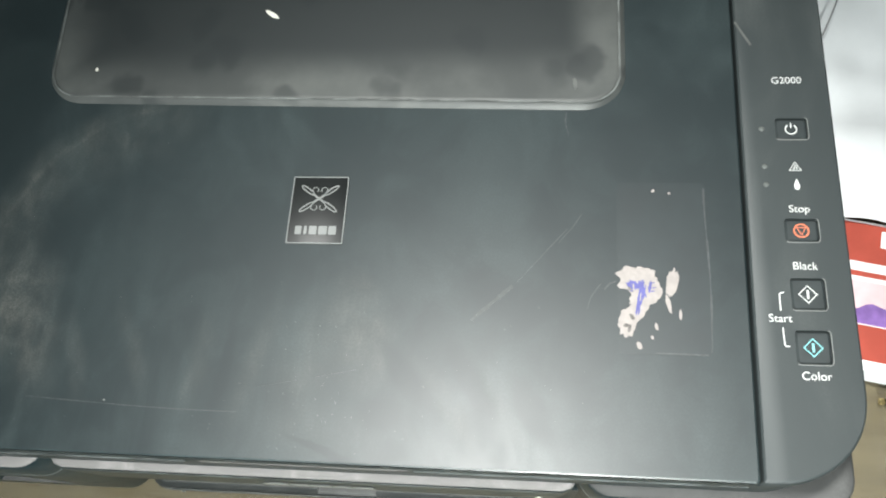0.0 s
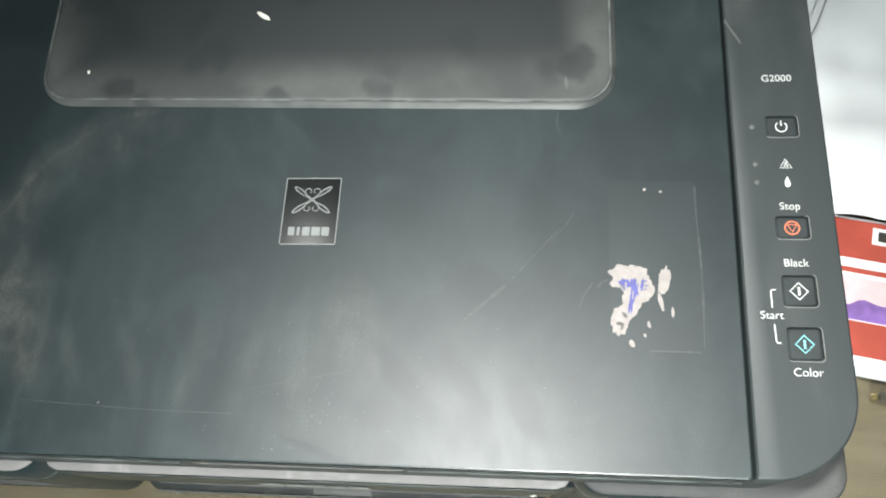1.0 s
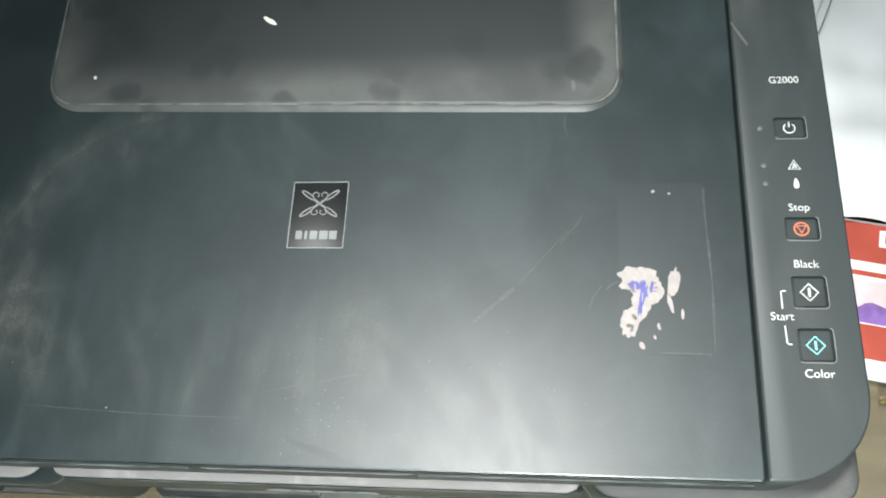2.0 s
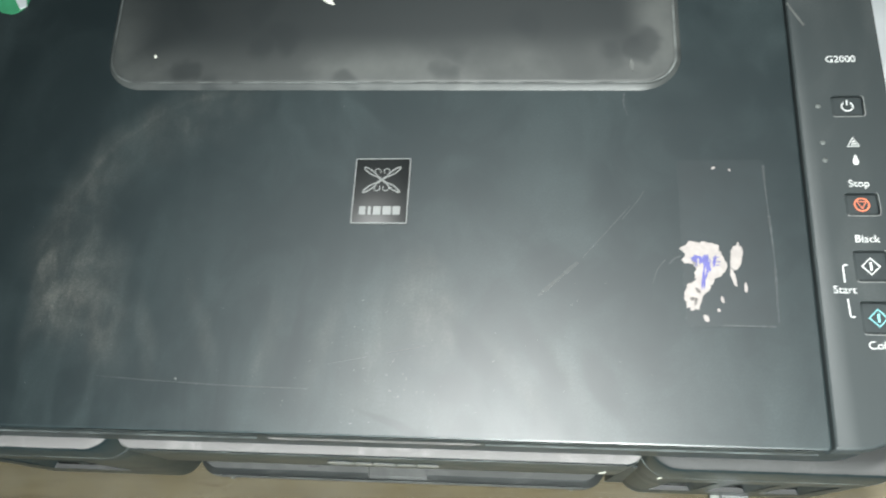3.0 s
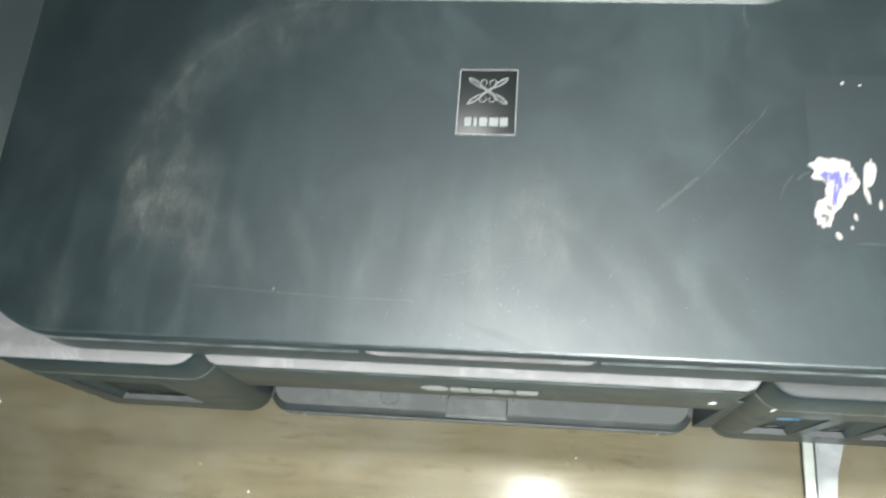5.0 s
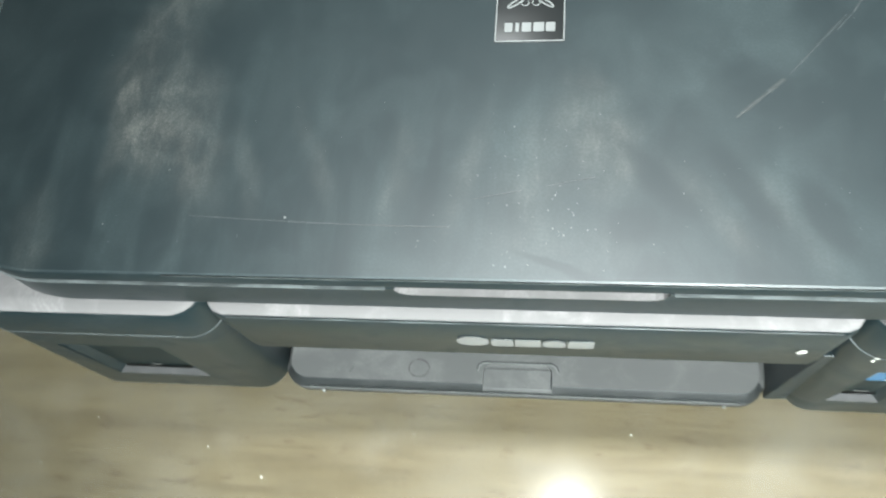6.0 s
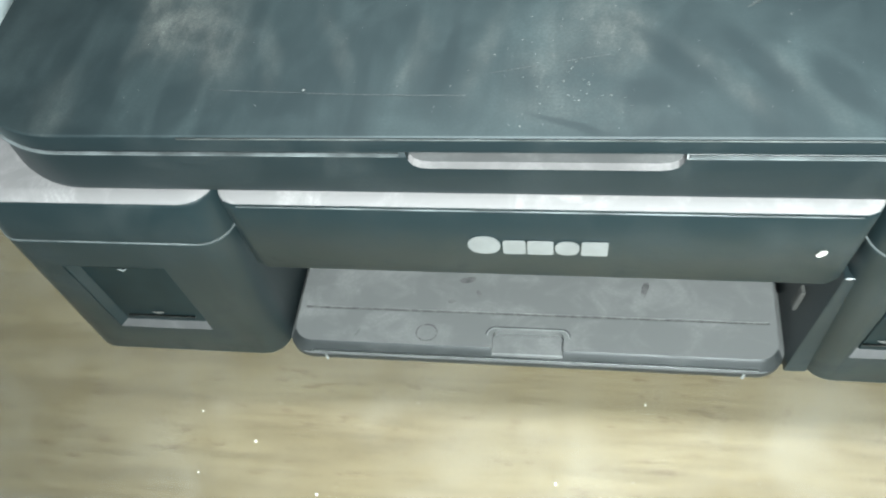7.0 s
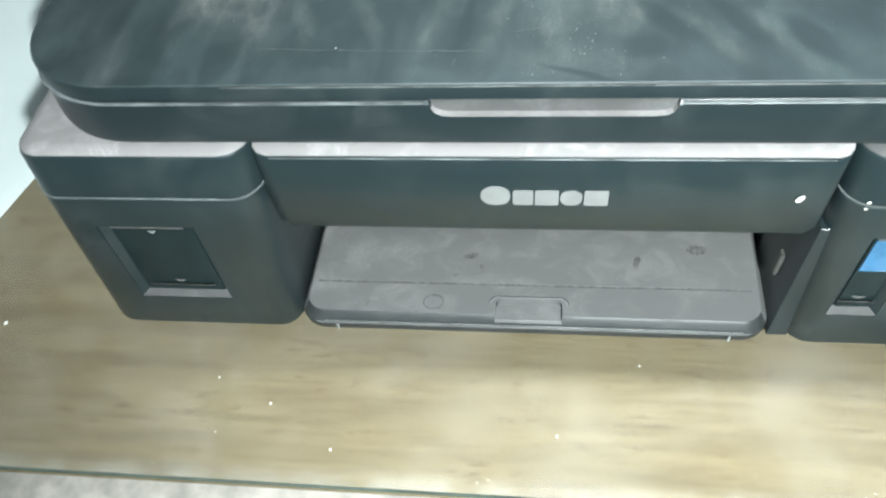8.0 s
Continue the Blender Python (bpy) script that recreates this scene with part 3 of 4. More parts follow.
def output_tray():
    tray = part("output_tray", block(-0.1215, 0.1105, BASEF + 0.001, 0.149, ((0.004, 0.0045), (0.0005, 0.0060), (0, 0.0075), (0, 0.0110), (0.0010, 0.0125), (0.0030, 0.0170), (0.0042, 0.0180)), (0.013, 0.013, 0.003, 0.003), 9), TRAY, printer, "dusty grey-black paper output tray, closed")
    groove = box(-0.1145, 0.1035, 0.0292, 0.0305, 0.0176, 0.03, 0.0001)
    latch = block(-0.0215, 0.0116, 0.002, 0.0218, ((0, 0.0140), (0, 0.03)), (0.0003, 0.0003, 0.004, 0.004), 6)
    lip = box(-0.13, 0.13, -0.01, BASEF + 0.0022, 0.0112, 0.0121, 0.0001)
    carve(tray, [groove, latch, lip])
    # Faces turned to the front are coloured darker than the tray top.
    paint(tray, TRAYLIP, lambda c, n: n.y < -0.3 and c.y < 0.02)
    # The groove's floor is coloured darker than the tray top.
    paint(tray, STAIN_GROOVE, lambda c, n: 0.0285 < c.y < 0.0315 and c.z < 0.0179 and c.z > 0.016)
    part("latch_pad", block(-0.0230, 0.0130, BASEF + 0.0035, 0.0208, ((0, 0.0120), (0, 0.0138), (0.0006, 0.0146)), (0.0006, 0.0006, 0.0034, 0.0034), 6), TRAY, tray, "recessed finger pad")
    part("latch_rim", strip([(x, y, 0.0179) for x, y in rrect(-0.0242, 0.0142, 0.000, 0.0222, (0.0003, 0.0003, 0.004, 0.004), 6) if y > 0.012], 0.0005, 0.0003), RIMLINE, tray)
    for x in (-0.1020, 0.0920):
        part("tray_tick", box(x - 0.0006, x + 0.0006, BASEF + 0.0003, BASEF + 0.0012, 0.0062, 0.0108, 0.0001), RIMLINE, tray)
    part("latch_gap", strip([(x, y, 0.01796) for x, y in rrect(-0.0246, 0.0146, 0.000, 0.0228, (0.0003, 0.0003, 0.004, 0.004), 6) if y > 0.0125], 0.0006, 0.00012), TRAYLIP, tray)
    part("front_lip_line", box(-0.1080, 0.0980, BASEF + 0.0016, BASEF + 0.0022, 0.0126, 0.0131, 0.0001), RIMLINE, tray)
    part("embossed_ring", strip(arc(-0.0530, 0.0185, 0.01795, 0.0050, 0.0042, 0, 350, 28), 0.0007, 0.00012), STAIN_GROOVE, tray)
    part("wear_mark", prism(ragged(-0.0865, 0.0170, 0.0006, 0.0022, 5.0, 0.4, 18, -30), 0.0180, 0.0182), MARKS, tray)
    for x, y, rx, ry, s, turn in ((-0.036, 0.0475, 0.0040, 0.0016, 1.0, 10), (0.0485, 0.0455, 0.0016, 0.0042, 2.0, -12), (0.079, 0.054, 0.0050, 0.0030, 4.0, 0), (-0.043, 0.0355, 0.0018, 0.0012, 6.0, 0), (-0.030, 0.040, 0.0010, 0.0022, 8.0, 20)):
        part("ink_stain", prism(ragged(x, y, rx, ry, s, 0.35, 24, turn), 0.01802, 0.01808), STAIN_GROOVE, tray, "dark dried stain")
    slot = part("side_roller", block(0.1085, 0.1110, 0.029, 0.034, ((0.0005, 0.036), (0, 0.038), (0, 0.049), (0.0005, 0.051)), 0.0012), GUIDE, printer, "small pale guide inside the outlet")


def scanner():
    body = part("scanner_unit", block(XL, XR, LIDF + 0.0008, BACK, ((0.0020, 0.1404), (0.0006, 0.1414), (0, 0.1440), (0, 0.1600), (0.0010, 0.1614)), (0.042, 0.036, 0.012, 0.012), 14, taper), BLACK, printer)
    half = ((0.0360, 0.1546), (0.0392, 0.1550), (0.0415, 0.1562), (0.0427, 0.1584), (0.0434, 0.1610), (0.0440, 0.1700))
    section = [(0.0027 - x, z) for x, z in reversed(half)] + [(0.0027 + x, z) for x, z in half]
    carve(body, [loft([[(x, y, z) for x, z in section] for y in (-0.01, 0.0138)])])
    paint(body, DUSTY, lambda c, n: n.z > 0.3 and 0.1535 < c.z < 0.1600)
    paint(body, MIDGREY, lambda c, n: n.y < -0.6 and c.y > 0.0125 and abs(c.x) < 0.06)
    # pale worn line along the top of the scanner body
    pts = [taper(x, y, 0.1612) for x, y in rrect(XL - 0.0002, XR, LIDF + 0.0003, BACK, (0.042, 0.036, 0.012, 0.012), 14)]
    left = [p for p in pts[:14]][3:] + [(-0.0425, LIDF + 0.0003, 0.1612)]
    right = [(0.0470, LIDF + 0.0003, 0.1612), (SEAM - 0.003, LIDF + 0.0003, 0.1612)]
    for line in (left, right):
        part("worn_rim", strip(line, 0.0012, 0.0005), JOINT_GLINT, body)


def lid():
    shell = part("scanner_lid", block(XL, SEAM - 0.0004, LIDF, BACK - 0.01, ((0.0012, 0.1626), (0, 0.1634), (0, 0.1688), (0.0003, 0.1696), (0.0009, TOP)), (0.042, 0.0018, 0.003, 0.012), 14, taper), LID, printer, "matt black lid with wiped dust, scratches and a raised field")
    field = part("raised_field", block(-0.1352, 0.1276, 0.1630, BACK - 0.03, ((0, TOP - 0.0005), (0.0004, TOP + 0.0003), (0.0020, TOP + 0.0016), (0.0027, TOP + 0.0021), (0.0036, TOP + 0.0024), (0.0046, TOP + 0.0025)), (0.019, 0.019, 0.014, 0.014), 12, lambda x, y, z: (x - 0.005 * max(0, (y - 0.18) / 0.12) * (x < 0), y - 0.020 * x, z)), FIELD, shell, "raised rounded field with dust on its border")
    paint(shell, BLACK, lambda c, n: n.z < 0.5)
    edge = [(x - 0.005 * max(0, (y - 0.18) / 0.12) * (x < 0), y - 0.020 * x, TOP + 0.00235) for x, y in rrect(-0.1324, 0.1248, 0.1658, BACK - 0.034, (0.0145, 0.0145, 0.01, 0.01), 12)]
    # Thin paler line round the field's upper edge.
    part("worn_field_edge", strip(edge, 0.0008, 0.0002, closed=True), PALE_EDGE, field)
    z = TOP + 0.0001
    lines = [("scratch", [(-0.109 + 0.0087 * i, 0.0312 - 0.0031 * math.sin(i / 10 * 1.6), z) for i in range(11)], 0.00036),
             ("scratch", [(-0.015 + 0.0076 * i, 0.0380 + 0.0016 * i, z) for i in range(6)], 0.0003),
             ("scratch", [(0.0665 + 0.0026 * i, 0.0672 + 0.0024 * i, z) for i in range(7)], 0.0016),
             ("scratch", [(0.084 + 0.0032 * i, 0.0835 + 0.0038 * i, z) for i in range(7)], 0.00036),
             ("scratch", [(0.100, 0.1005, z), (0.106, 0.108, z), (0.109, 0.113, z)], 0.0004),
             ("scratch", [(0.1035, 0.149, z), (0.1020, 0.155, z), (0.1025, 0.160, z)], 0.0005),
             ("scratch", [(0.111, 0.073, z), (0.1125, 0.078, z), (0.116, 0.083, z)], 0.0004)]
    for name, pts, w in lines:
        for k in range(0, len(pts) - 1):
            if w > 0.00032 or (k * 7) % 5 != 4:
                part(name, strip([pts[k], pts[k + 1]], w * (0.6 + 0.6 * ((k * 37) % 10) / 10), 0.00006), HAZE if w > 0.001 else SCRATCH, shell)
    # Glint of the lid's front bevel, put in as a pale strip.
    part("worn_edge", box(-0.115, SEAM - 0.004, LIDF - 0.00012, LIDF + 0.0004, 0.16880, 0.16945, 0.0001), PALE_EDGE, shell, "pale line set in as the front edge's glint")
    badge(shell)


def badge(shell):
    x0, x1, y0, y1 = -0.0117, 0.0123, 0.0980, 0.1288
    plate = part("badge", block(x0, x1, y0, y1, ((0, TOP - 0.0004), (0, TOP + 0.0003), (0.0002, TOP + 0.0004)), 0.0006, 4), BADGE, shell, "small black badge with a pale frame")
    z = TOP + 0.00042
    part("badge_frame", strip([(x, y, z) for x, y in rrect(x0 + 0.0003, x1 - 0.0003, y0 + 0.0003, y1 - 0.0003, 0.0004, 3)], 0.0004, 0.0002, closed=True), SILVER, plate)
    cx, cy = (x0 + x1) / 2, y0 + 0.0205
    for turn in (37, 143, 217, 323):
        c, s = math.cos(radians(turn)), math.sin(radians(turn))
        part("emblem_loop", strip(arc(cx + 0.0064 * c, cy + 0.0064 * s, z, 0.0034, 0.0008, 0, 345, 26, turn), 0.00050, 0.0002, closed=True), SILVER, plate)
        part("emblem_stem", strip([(cx, cy, z), (cx + 0.0033 * c, cy + 0.0033 * s, z)], 0.0009, 0.0002), SILVER, plate)
        sx, sy = (1 if c > 0 else -1), (1 if s > 0 else -1)
        part("emblem_curl", strip(arc(cx + sx * 0.0019, cy + sy * 0.0040, z, 0.0013 * sx, 0.0012 * sy, -40, 230, 16), 0.00032, 0.0002), SILVER, plate)
    for k, (off, w) in enumerate(((-0.0073, 0.0027), (-0.0043, 0.0012), (-0.0011, 0.0032), (0.0031, 0.0037), (0.0071, 0.0032))):
        part("badge_bar", block(cx + off - w / 2, cx + off + w / 2, y0 + 0.0042, y0 + 0.0080, ((0, z), (0, z + 0.0002)), 0.0004, 3), SILVER, plate)


def control_panel():
    panel = part("control_panel", block(SEAM + 0.0005, XR, LIDF + 0.0005, BACK, ((0.0012, 0.1616), (0, 0.1624), (0, 0.1686), (0.0003, 0.1695), (0.0010, TOP)), (0.001, 0.0325, 0.012, 0.001), 14, taper), PANEL, printer, "grey-black control panel with four buttons and white captions")
    z = TOP + 0.0001
    cx = 0.1931
    for text, x, y, size in (("G2000", 0.1930, 0.1750, 0.0045), ("Stop", 0.1930, 0.1160, 0.0044), ("Black", 0.1930, 0.0920, 0.0044), ("Start", 0.1822, 0.0709, 0.0044), ("Color", 0.1932, 0.0491, 0.0044)):
        words(text, size, PRINT, panel, x, y, z)
    cuts, made = [], []
    for y0, y1 in ((0.1470, 0.1571), (0.1020, 0.1120), (0.0743, 0.0873), (0.0534, 0.0666)):
        cuts.append(block(0.1868, 0.1996, y0, y1, ((0, TOP - 0.0016), (0, TOP + 0.01)), 0.0016, 5))
        made.append((y0, y1))
    carve(panel, cuts)
    buttons = []
    for y0, y1 in made:
        b = part("button", block(0.1871, 0.1993, y0 + 0.0003, y1 - 0.0003, ((0, TOP - 0.0016), (0, TOP - 0.0009), (0.0008, TOP - 0.0004)), 0.0014, 5), BUTTON, panel)
        rim = rrect(0.1867, 0.1997, y0 - 0.0001, y1 + 0.0001, 0.0016, 5)
        part("button_rim", strip([(x, y, z) for x, y in rim[2:14]], 0.00035, 0.00008), RIMLINE, panel)
        buttons.append((b, (y0 + y1) / 2))
    zb = TOP - 0.00036
    b, y = buttons[0]
    part("power_ring", strip(arc(cx, y, zb, 0.0022, 0.0022, 125, 415, 24), 0.0005, 0.0001), PRINT, b)
    part("power_bar", strip([(cx, y + 0.0006, zb), (cx, y + 0.0030, zb)], 0.0005, 0.0001), PRINT, b)
    b, y = buttons[1]
    part("stop_ring", strip(arc(cx, y, zb, 0.0027, 0.0027, 0, 347, 28), 0.0005, 0.0001, closed=True), ORANGE, b)
    part("stop_triangle", strip(arc(cx, y + 0.0003, zb, 0.0020, 0.0020, -90, 150, 3), 0.0005, 0.0001, closed=True), ORANGE, b)
    for (b, y), m in ((buttons[2], PRINT), (buttons[3], TEAL)):
        part("start_diamond", strip([(cx - 0.0033, y, zb), (cx, y - 0.0034, zb), (cx + 0.0033, y, zb), (cx, y + 0.0034, zb)], 0.0005, 0.0001, closed=True), m, b)
        part("start_bar", strip([(cx, y - 0.0017, zb), (cx, y + 0.0017, zb)], 0.0008, 0.0001), m, b)
    # warning triangle, ink drop, brackets
    part("warning_triangle", strip(arc(cx, 0.1343, z, 0.0026, 0.0026, 90, 330, 3), 0.0005, 0.00008, closed=True), PRINT, panel)
    part("warning_stroke", strip([(cx - 0.0006, 0.1335, z), (cx, 0.1356, z), (cx + 0.0007, 0.1335, z)], 0.0005, 0.00008), PRINT, panel)
    drop = [(cx + 0.0015 * math.sin(a) * math.sin(a / 2) ** 1.2, 0.1268 + 0.0024 * math.cos(a)) for a in (2 * math.pi * i / 28 for i in range(28))]
    part("ink_drop_symbol", prism(drop, z, z + 0.00008), PRINT, panel)
    part("bracket", strip([(0.1844, 0.0811, z), (0.1831, 0.0811, z), (0.1826, 0.0806, z), (0.1826, 0.0740, z)], 0.00045, 0.00008), PRINT, panel)
    part("bracket", strip([(0.1828, 0.0674, z), (0.1830, 0.0607, z), (0.1835, 0.0602, z), (0.1847, 0.0602, z)], 0.00045, 0.00008), PRINT, panel)
    for y in (0.1520, 0.1349, 0.1268):
        part("indicator_lamp", loft([[(p[0], p[1], h) for p in arc(0.1814, y, 0, r, r, 0, 330, 12)] for r, h in ((0.0012, TOP - 0.0003), (0.0011, TOP + 0.0002), (0.0007, TOP + 0.0005))]), LED, panel, "unlit round indicator lens")
    part("scuff", strip([(0.1740, 0.2050, z), (0.1772, 0.1985, z), (0.1800, 0.1930, z)], 0.0010, 0.00006), MARKS, panel)


lower_body()
tank(-1, -0.2120, -0.1135, [(-0.1945, -0.1495, "", 0)])
tank(1, 0.1095, 0.2135, [(0.1280, 0.1485, "cyan", 0.022), (0.1550, 0.1750, "magenta", 0.014), (0.1815, 0.2005, "yellow", 0.014)])
for zz, size in ((0.1148, 0.0008), (0.1112, 0.0006)):
    flake = ragged(0.1190, zz, size, size * 0.5, 31.0 + zz, 0.25, 16, 25)
    part("chip", loft([[(x, BASEF - 0.0004, z) for x, z in flake], [(x, BASEF - 0.0008, z) for x, z in flake]]), SPECK, printer, "tiny white chip on the tank cover")
front_panel()
output_tray()
scanner()
# Near-black strip set below the lid seam as the shadow in it.
part("gasket", box(SEAM - 0.0030, SEAM + 0.0052, LIDF + 0.004, BACK - 0.02, 0.1610, 0.1635, 0.0002), SHADE, printer)
lid()
control_panel()


def settle(ob):
    """The moulding's real stance: the housing below the scanner draws in a little towards its foot, the tank side more."""
    if ob.location.length > 0.0:
        ob.location.z -= 0.010
        return
    for v in ob.data.vertices:
        x, y, z = v.co
        low = float(np.interp(z, (0, 0.004, 0.018, 0.037, 0.112, 0.1402, 0.170, 0.200), (0, 0.001, 0.0135, 0.028, 0.1035, 0.1302, 0.160, 0.190)))
        if z < 0.1403:
            x -= max(0.0, 1 - low / 0.130) * min(0.0095, max(0.0, 0.0045 + 0.045 * x))
            y += 0.0062 * max(0.0, 1 - low / 0.110)
        v.co = (x, y, low)


for piece in printer.children_recursive:
    settle(piece)
TOP = 0.160          # the lid as it stands


# ---- things on and beside the printer ----
def torn_sticker():
    s = thing("torn_sticker", "torn remains of a white and blue sticker on the lid", "sticker")
    z = TOP + 0.0001
    film = rrect(0.1215, 0.1560, 0.0590, 0.1305, 0.002, 4)
    warp = [(x + 0.0004 * math.sin(y * 90), y) for x, y in film]
    part("adhesive_film", prism(warp, z, z + 0.00006), RESIDUE, s, "faint grey adhesive residue")
    for k in range(9):
        a, b = 0.0605 + 0.0075 * k, 0.0605 + 0.0075 * k + 0.0075
        part("film_edge", strip([(0.1556 + 0.0004 * math.sin(a * 90), a, z + 0.00007), (0.1556 + 0.0004 * math.sin(b * 90), b, z + 0.00007)], 0.0003 + 0.0003 * (k % 3), 0.00005), FILMEDGE, s)
    part("film_edge", strip([(0.1348, 0.0595, z + 0.00007), (0.1538, 0.0593, z + 0.00007)], 0.0005, 0.00005), FILMEDGE, s)
    z += 0.0001
    scraps = ((0.1288, 0.0882, 0.0078, 0.0058, 1.3, -8), (0.1316, 0.0836, 0.0050, 0.0072, 2.7, -25), (0.1286, 0.0770, 0.0034, 0.0066, 3.3, -28),
              (0.1246, 0.0712, 0.0034, 0.0058, 4.1, -8), (0.1417, 0.0878, 0.0022, 0.0060, 5.5, -8), (0.1400, 0.0790, 0.0008, 0.0038, 6.2, 12))
    for cx, cy, rx, ry, seed, turn in scraps:
        part("paper_scrap", prism(ragged(cx, cy, rx, ry, seed, 0.30, 60, turn), z, z + 0.00012 + seed * 0.00001), SCRAP, s)
    z += 0.00022
    for cx, cy, rx, ry, seed, turn in ((0.1278, 0.0862, 0.0034, 0.0016, 8.0, -12), (0.1302, 0.0845, 0.0016, 0.0040, 9.0, 0), (0.1290, 0.0790, 0.0009, 0.0048, 10.0, -12), (0.1332, 0.0856, 0.0006, 0.0026, 12.0, -10)):
        part("blue_print", prism(ragged(cx, cy, rx, ry, seed, 0.6, 50, turn), z, z + 0.00003 + seed * 0.000002), INKBLUE, s)
    for k, (x, y) in enumerate(((0.1312, 0.0868), (0.1318, 0.0842), (0.1282, 0.0838), (0.1270, 0.0852), (0.1294, 0.0812))):
        part("print_bar", strip([(x, y - 0.0014, z + 0.00008), (x + 0.0003 * (k % 3), y + 0.0003 + 0.0004 * k, z + 0.00008)], 0.0004 + 0.0002 * (k % 2), 0.00004), SCRAP, s)
    for k, (x, y, rx, ry, turn) in enumerate(((0.1262, 0.0735, 0.0007, 0.0014, 30), (0.1240, 0.0700, 0.0010, 0.0008, 0), (0.1252, 0.0688, 0.0006, 0.0016, -10), (0.1258, 0.0848, 0.0006, 0.0018, 35))):
        part("torn_gap", prism(ragged(x, y, rx, ry, 40.0 + k, 0.5, 20, turn), z, z + 0.00004), TORN, s)
    for k, (x, y) in enumerate(((0.1345, 0.0872), (0.1348, 0.0852), (0.1343, 0.0838), (0.1262, 0.0838))):
        part("print_bar", strip([(x - 0.0006, y, z + 0.00004), (x + 0.0006, y + 0.0002, z + 0.00004)], 0.0004, 0.00004), INKBLUE, s)
    z -= 0.0002
    crumbs = ((0.1443, 0.0748, 0.0006, 0.0020), (0.1352, 0.0698, 0.0006, 0.0015), (0.1336, 0.0655, 0.0005, 0.0008), (0.1287, 0.0622, 0.0009, 0.0016), (0.1355, 0.1267, 0.0007, 0.0006), (0.1418, 0.1257, 0.0005, 0.0005))
    for k, (x, y, rx, ry) in enumerate(crumbs):
        part("paper_crumb", prism(ragged(x, y, rx, ry, 20.0 + k, 0.35, 18, 10 * k), z, z + 0.0002), SCRAP, s)
    part("paper_scrap", strip([(0.1160, 0.0845, z), (0.1180, 0.0868, z), (0.1205, 0.0878, z)], 0.0006, 0.00008), FILMEDGE, s)
    s.location = (0.0016, -0.0034, 0.0)


def green_sticker():
    s = thing("green_sticker", "round green and white sticker on the lid's edge", "sticker")
    pts = ragged(-0.1920, 0.2190, 0.0085, 0.0085, 2.0, 0.06, 40)
    part("green_field", prism(pts, TOP + 0.0001, TOP + 0.0003), GREEN, s)
    part("white_fold", prism([(-0.1925, 0.2210), (-0.1870, 0.2130), (-0.1840, 0.2145), (-0.1865, 0.2230)], TOP + 0.0004, TOP + 0.0010), WHITE, s, "white curled flap")


def lid_specks():
    bm = bmesh.new()
    rnd = random.Random(4)
    spots = [(-0.0760, 0.0308, 0.00045)] + [(rnd.uniform(-0.15, 0.10), rnd.uniform(0.018, 0.075), rnd.uniform(0.00008, 0.00018)) for _ in range(55)] + [(rnd.uniform(-0.18, 0.15), rnd.uniform(0.02, 0.16), rnd.uniform(0.00008, 0.00014)) for _ in range(22)]
    spots += [(rnd.gauss(0.006, 0.018), rnd.gauss(0.036, 0.014), rnd.uniform(0.00010, 0.00022)) for _ in range(60)]
    spots = [q for q in spots if 0.012 < q[1] < 0.16]
    for k, (x, y, r) in enumerate(spots):
        prism(ragged(x, y, r, r * rnd.uniform(0.6, 1.3), k * 1.7, 0.4, 7), TOP + 0.00008, TOP + 0.00008 + r * 0.5, bm)
    tagged(new("dust_specks", mesh_of(bm, MOTE, 0)), "fine pale dust specks on the black lid", "dust", kind="stuff")
    fz = TOP + 0.0025
    f = thing("paper_flake", "small pale curled flake on the raised field", "flake")
    part("flake", prism(ragged(-0.0320, 0.2110, 0.0038, 0.0010, 7.0, 0.3, 26, -32), fz, fz + 0.0006), SPECK, f)
    c = thing("paper_flake", "tiny pale crumb on the raised field", "flake")
    part("flake", prism(ragged(-0.1110, 0.1820, 0.0006, 0.0008, 9.0, 0.3, 14), fz, fz + 0.0006), SPECK, c)
    d = thing("paper_flake", "short pale streak on the raised field", "flake")
    part("flake", prism(ragged(0.1060, 0.1725, 0.0008, 0.0028, 11.0, 0.3, 18, 4), fz, fz + 0.0003), MARKS, d)


def table_specks():
    bm = bmesh.new()
    rnd = random.Random(9)
    spots = [(-0.2820, 0.0120, 0.0010), (-0.1570, -0.0150, 0.0004), (-0.1280, -0.0280, 0.00055), (-0.0950, -0.0500, 0.00055), (0.0060, -0.0380, 0.0005), (-0.1510, -0.0440, 0.0004), (0.0430, 0.0, 0.0004)]
    spots += [(rnd.uniform(-0.30, 0.18), rnd.uniform(-0.064, 0.0), rnd.uniform(0.0001, 0.00022)) for _ in range(45)]
    spots += [(rnd.uniform(-0.10, 0.06), rnd.uniform(-0.066, -0.060), rnd.uniform(0.00012, 0.0003)) for _ in range(16)]
    for k, (x, y, r) in enumerate(spots):
        prism(ragged(x, y, r, r * rnd.uniform(0.7, 1.4), k * 2.3, 0.35, 9), 0.0001, 0.0001 + r * 0.6, bm)
    tagged(new("table_crumbs", mesh_of(bm, SPECK, 0)), "pale crumbs scattered on the glass tabletop", "crumbs", kind="stuff")


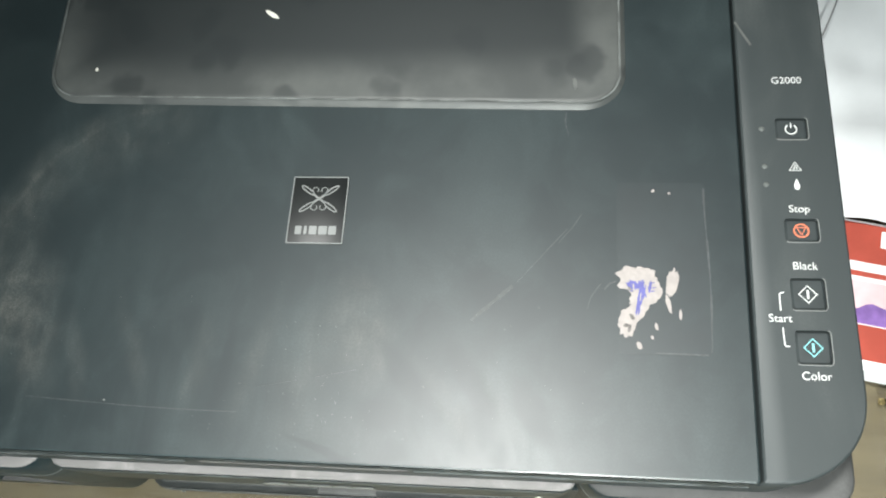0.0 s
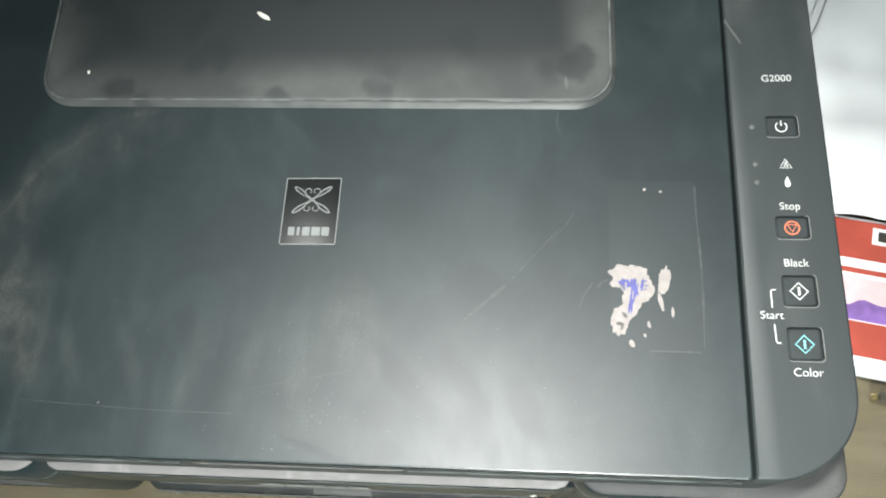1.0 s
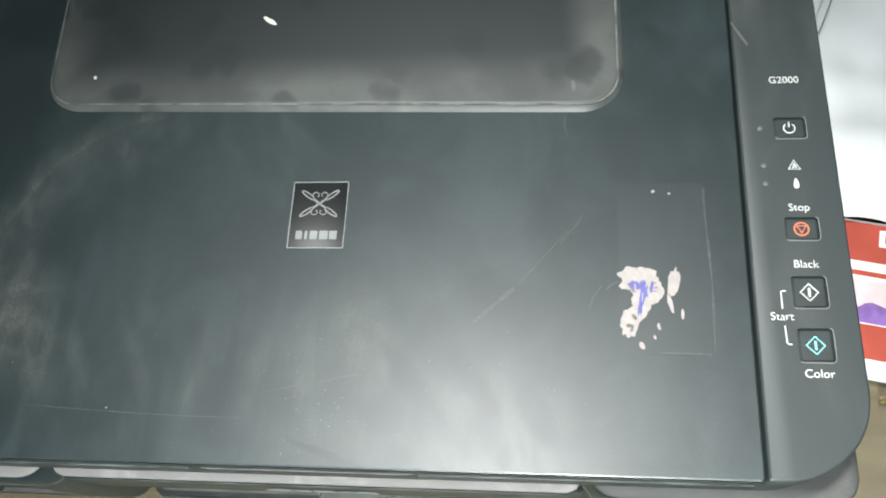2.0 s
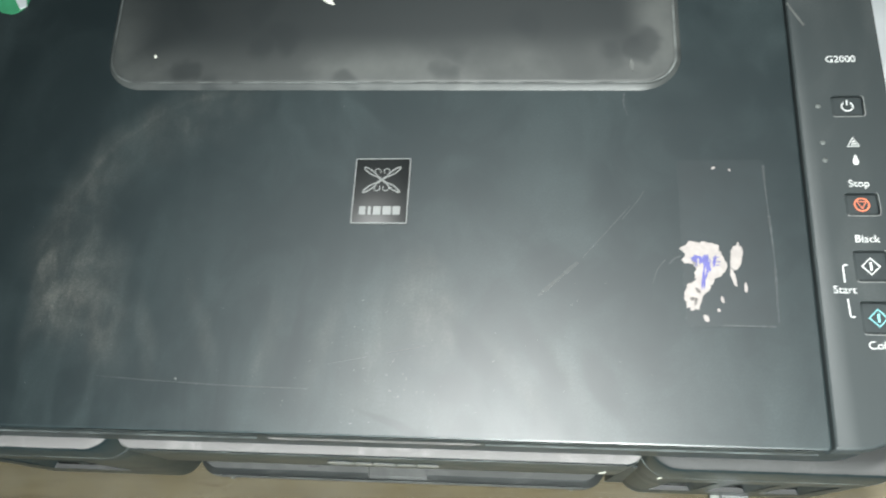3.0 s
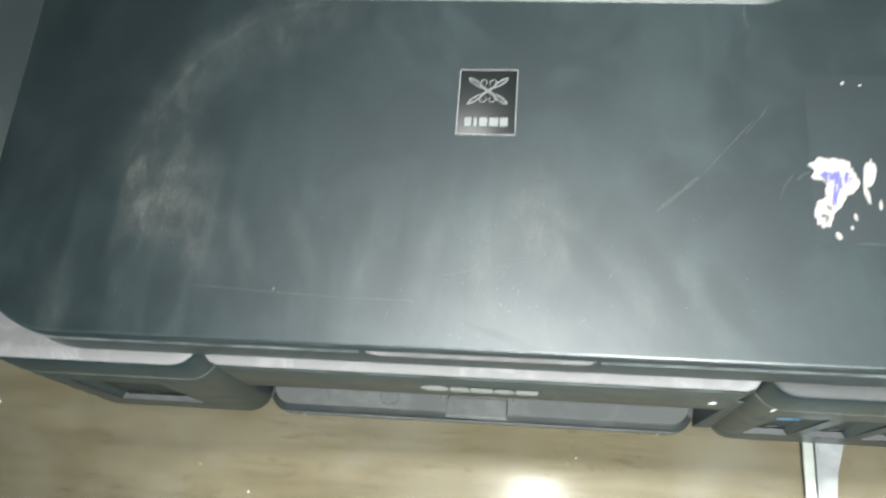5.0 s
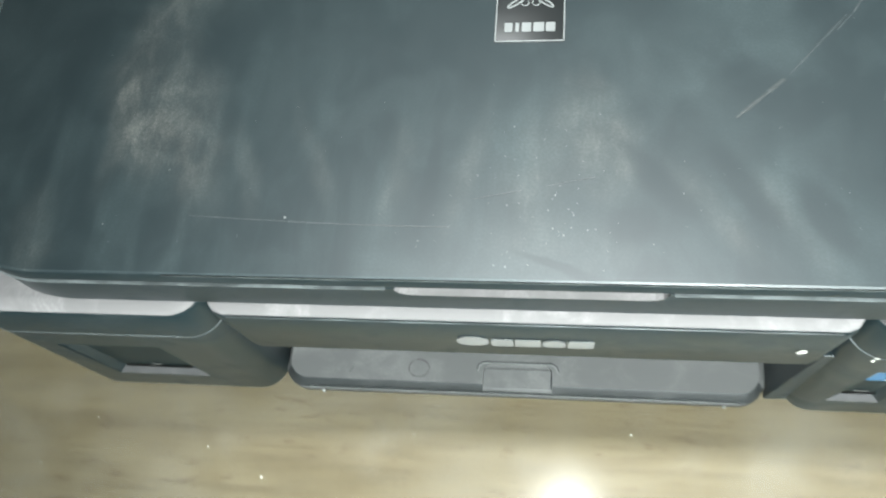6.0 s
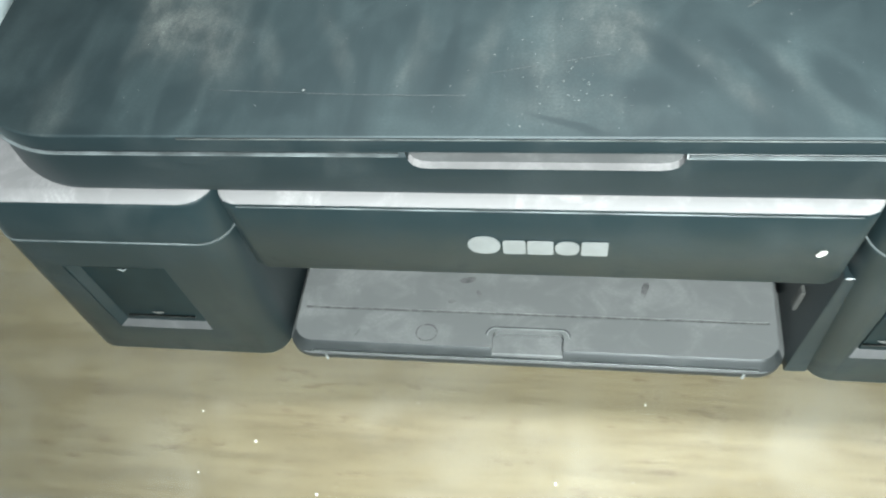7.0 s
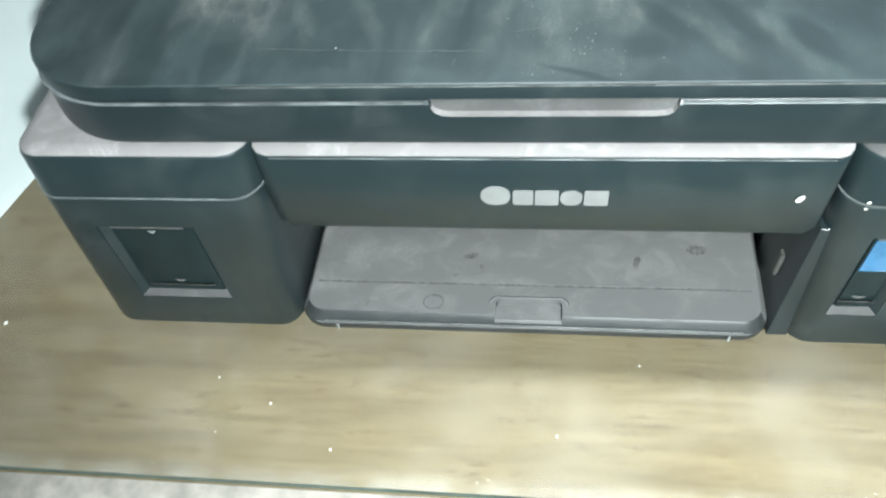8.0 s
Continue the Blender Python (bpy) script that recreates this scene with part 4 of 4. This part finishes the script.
def printed_pack():
    p = thing("printed_pack", "flat red and white printed pack with a purple picture", "paper pack")
    part("pack_body", box(0.0, 0.17, 0.0, 0.085, 0.0003, 0.0195, 0.0008), WHITE, p)
    bands = ((0.0050, 0.0240, RED), (0.0515, 0.0545, RED), (0.0600, 0.0830, RED))
    for y0, y1, m in bands:
        part("red_band", box(0.0004, 0.1696, y0, y1, 0.0196, 0.0198, 0.00005), m, p)
    part("picture", box(0.0004, 0.1696, 0.0245, 0.0490, 0.0196, 0.0198, 0.00005), PINK, p, "pink sky picture")
    hills = [(0.001 + 0.0035 * i, 0.0355 + 0.006 * noise.noise(Vector((i * 0.35, 1.7, 0))) + 0.002 * math.sin(i * 0.9)) for i in range(48)]
    part("hill", prism(hills + [(0.166, 0.0247), (0.001, 0.0247)], 0.0199, 0.02005), PURPLE, p, "purple hill shape")
    part("print_window", box(0.034, 0.060, 0.070, 0.080, 0.0199, 0.02005, 0.00005), WHITE, p)
    part("print_window_dark", box(0.037, 0.057, 0.072, 0.078, 0.0201, 0.0202, 0.00005), METAL, p)
    p.matrix_world = pose(0.2290, 0.0965, 0, 0, 0, -11)
    return p


def sheet(name, label, x0, x1, y0, y1, z, turn, amp, seed, n=40):
    s = thing(name, label, "paper")
    bm = bmesh.new()
    grid = [[bm.verts.new((x0 + (x1 - x0) * i / n, y0 + (y1 - y0) * j / n, max(0.0, amp * (0.6 + noise.noise(Vector((i * 0.13, j * 0.11, seed))) + 0.35 * noise.noise(Vector((i * 0.4, j * 0.37, seed + 5))))))) for j in range(n + 1)] for i in range(n + 1)]
    for i in range(n):
        for j in range(n):
            bm.faces.new((grid[i][j], grid[i + 1][j], grid[i + 1][j + 1], grid[i][j + 1]))
    geo = bmesh.ops.extrude_face_region(bm, geom=bm.faces[:])
    for v in geo["geom"]:
        if isinstance(v, bmesh.types.BMVert):
            v.co.z += 0.0003
    part("paper_sheet", bm, WHITE, s, smooth=60)
    s.matrix_world = pose(*z, 0, 0, turn)
    return s


def side_things():
    printed_pack()
    sheet("white_sheet", "crumpled white paper sheet lying over the printed pack", 0.0, 0.30, 0.0, 0.30, (0.2200, 0.1790, 0.0212), -8, 0.010, 2.0)
    sheet("white_sheet", "white paper sheet on the table beside the printer", 0.0, 0.22, 0.0, 0.30, (0.2180, 0.2300, 0.0005), -4, 0.006, 7.0)
    s = thing("plastic_strip", "narrow milky plastic strip lying half under the printer", "strip")
    part("strip_body", box(0.1640, 0.1690, -0.030, 0.055, 0.0002, 0.0022, 0.0005), CLEAR, s)
    part("strip_edge", box(0.1696, 0.1712, -0.030, 0.055, 0.0002, 0.0030, 0.0004), GREYFILM, s)
    part("strip_wing", prism([(0.1716, 0.055), (0.1716, -0.030), (0.1770, -0.030), (0.1800, 0.0), (0.1860, 0.022), (0.1880, 0.055)], 0.0002, 0.0014), GREYFILM, s, "grey folded wing")
    s.location.x = -0.0085
    c = thing("metal_clip", "small dark metal clip with a brass tip", "clip")
    part("clip_body", block(0.2745, 0.2935, 0.0755, 0.0805, ((0.0005, 0.0002), (0, 0.001), (0, 0.003), (0.001, 0.0040)), 0.0018, 5), METAL, c)
    part("clip_tip", block(0.2710, 0.2747, 0.0763, 0.0797, ((0.0004, 0.0004), (0, 0.001), (0, 0.0024), (0.0008, 0.0032)), 0.0012, 5), BRASS, c)
    w = thing("cable", "thin grey cable behind the control panel", "cable")
    cu = bpy.data.curves.new("cable", "CURVE")
    cu.dimensions, cu.bevel_depth, cu.bevel_resolution = "3D", 0.0005, 3
    sp = cu.splines.new("BEZIER")
    pts = [(0.245, 0.270, 0.040), (0.258, 0.297, 0.040), (0.268, 0.326, 0.038), (0.272, 0.400, 0.034)]
    sp.bezier_points.add(len(pts) - 1)
    for b, q in zip(sp.bezier_points, pts):
        b.co, b.handle_left_type, b.handle_right_type = q, "AUTO", "AUTO"
    tmp = new("cable_curve", cu)
    graph = bpy.context.evaluated_depsgraph_get()
    graph.update()
    me = bpy.data.meshes.new_from_object(tmp.evaluated_get(graph))
    bpy.data.objects.remove(tmp)
    me.materials.clear()
    me.materials.append(GREYFILM)
    new("wire", me).parent = w


torn_sticker()
green_sticker()
lid_specks()
table_specks()
side_things()
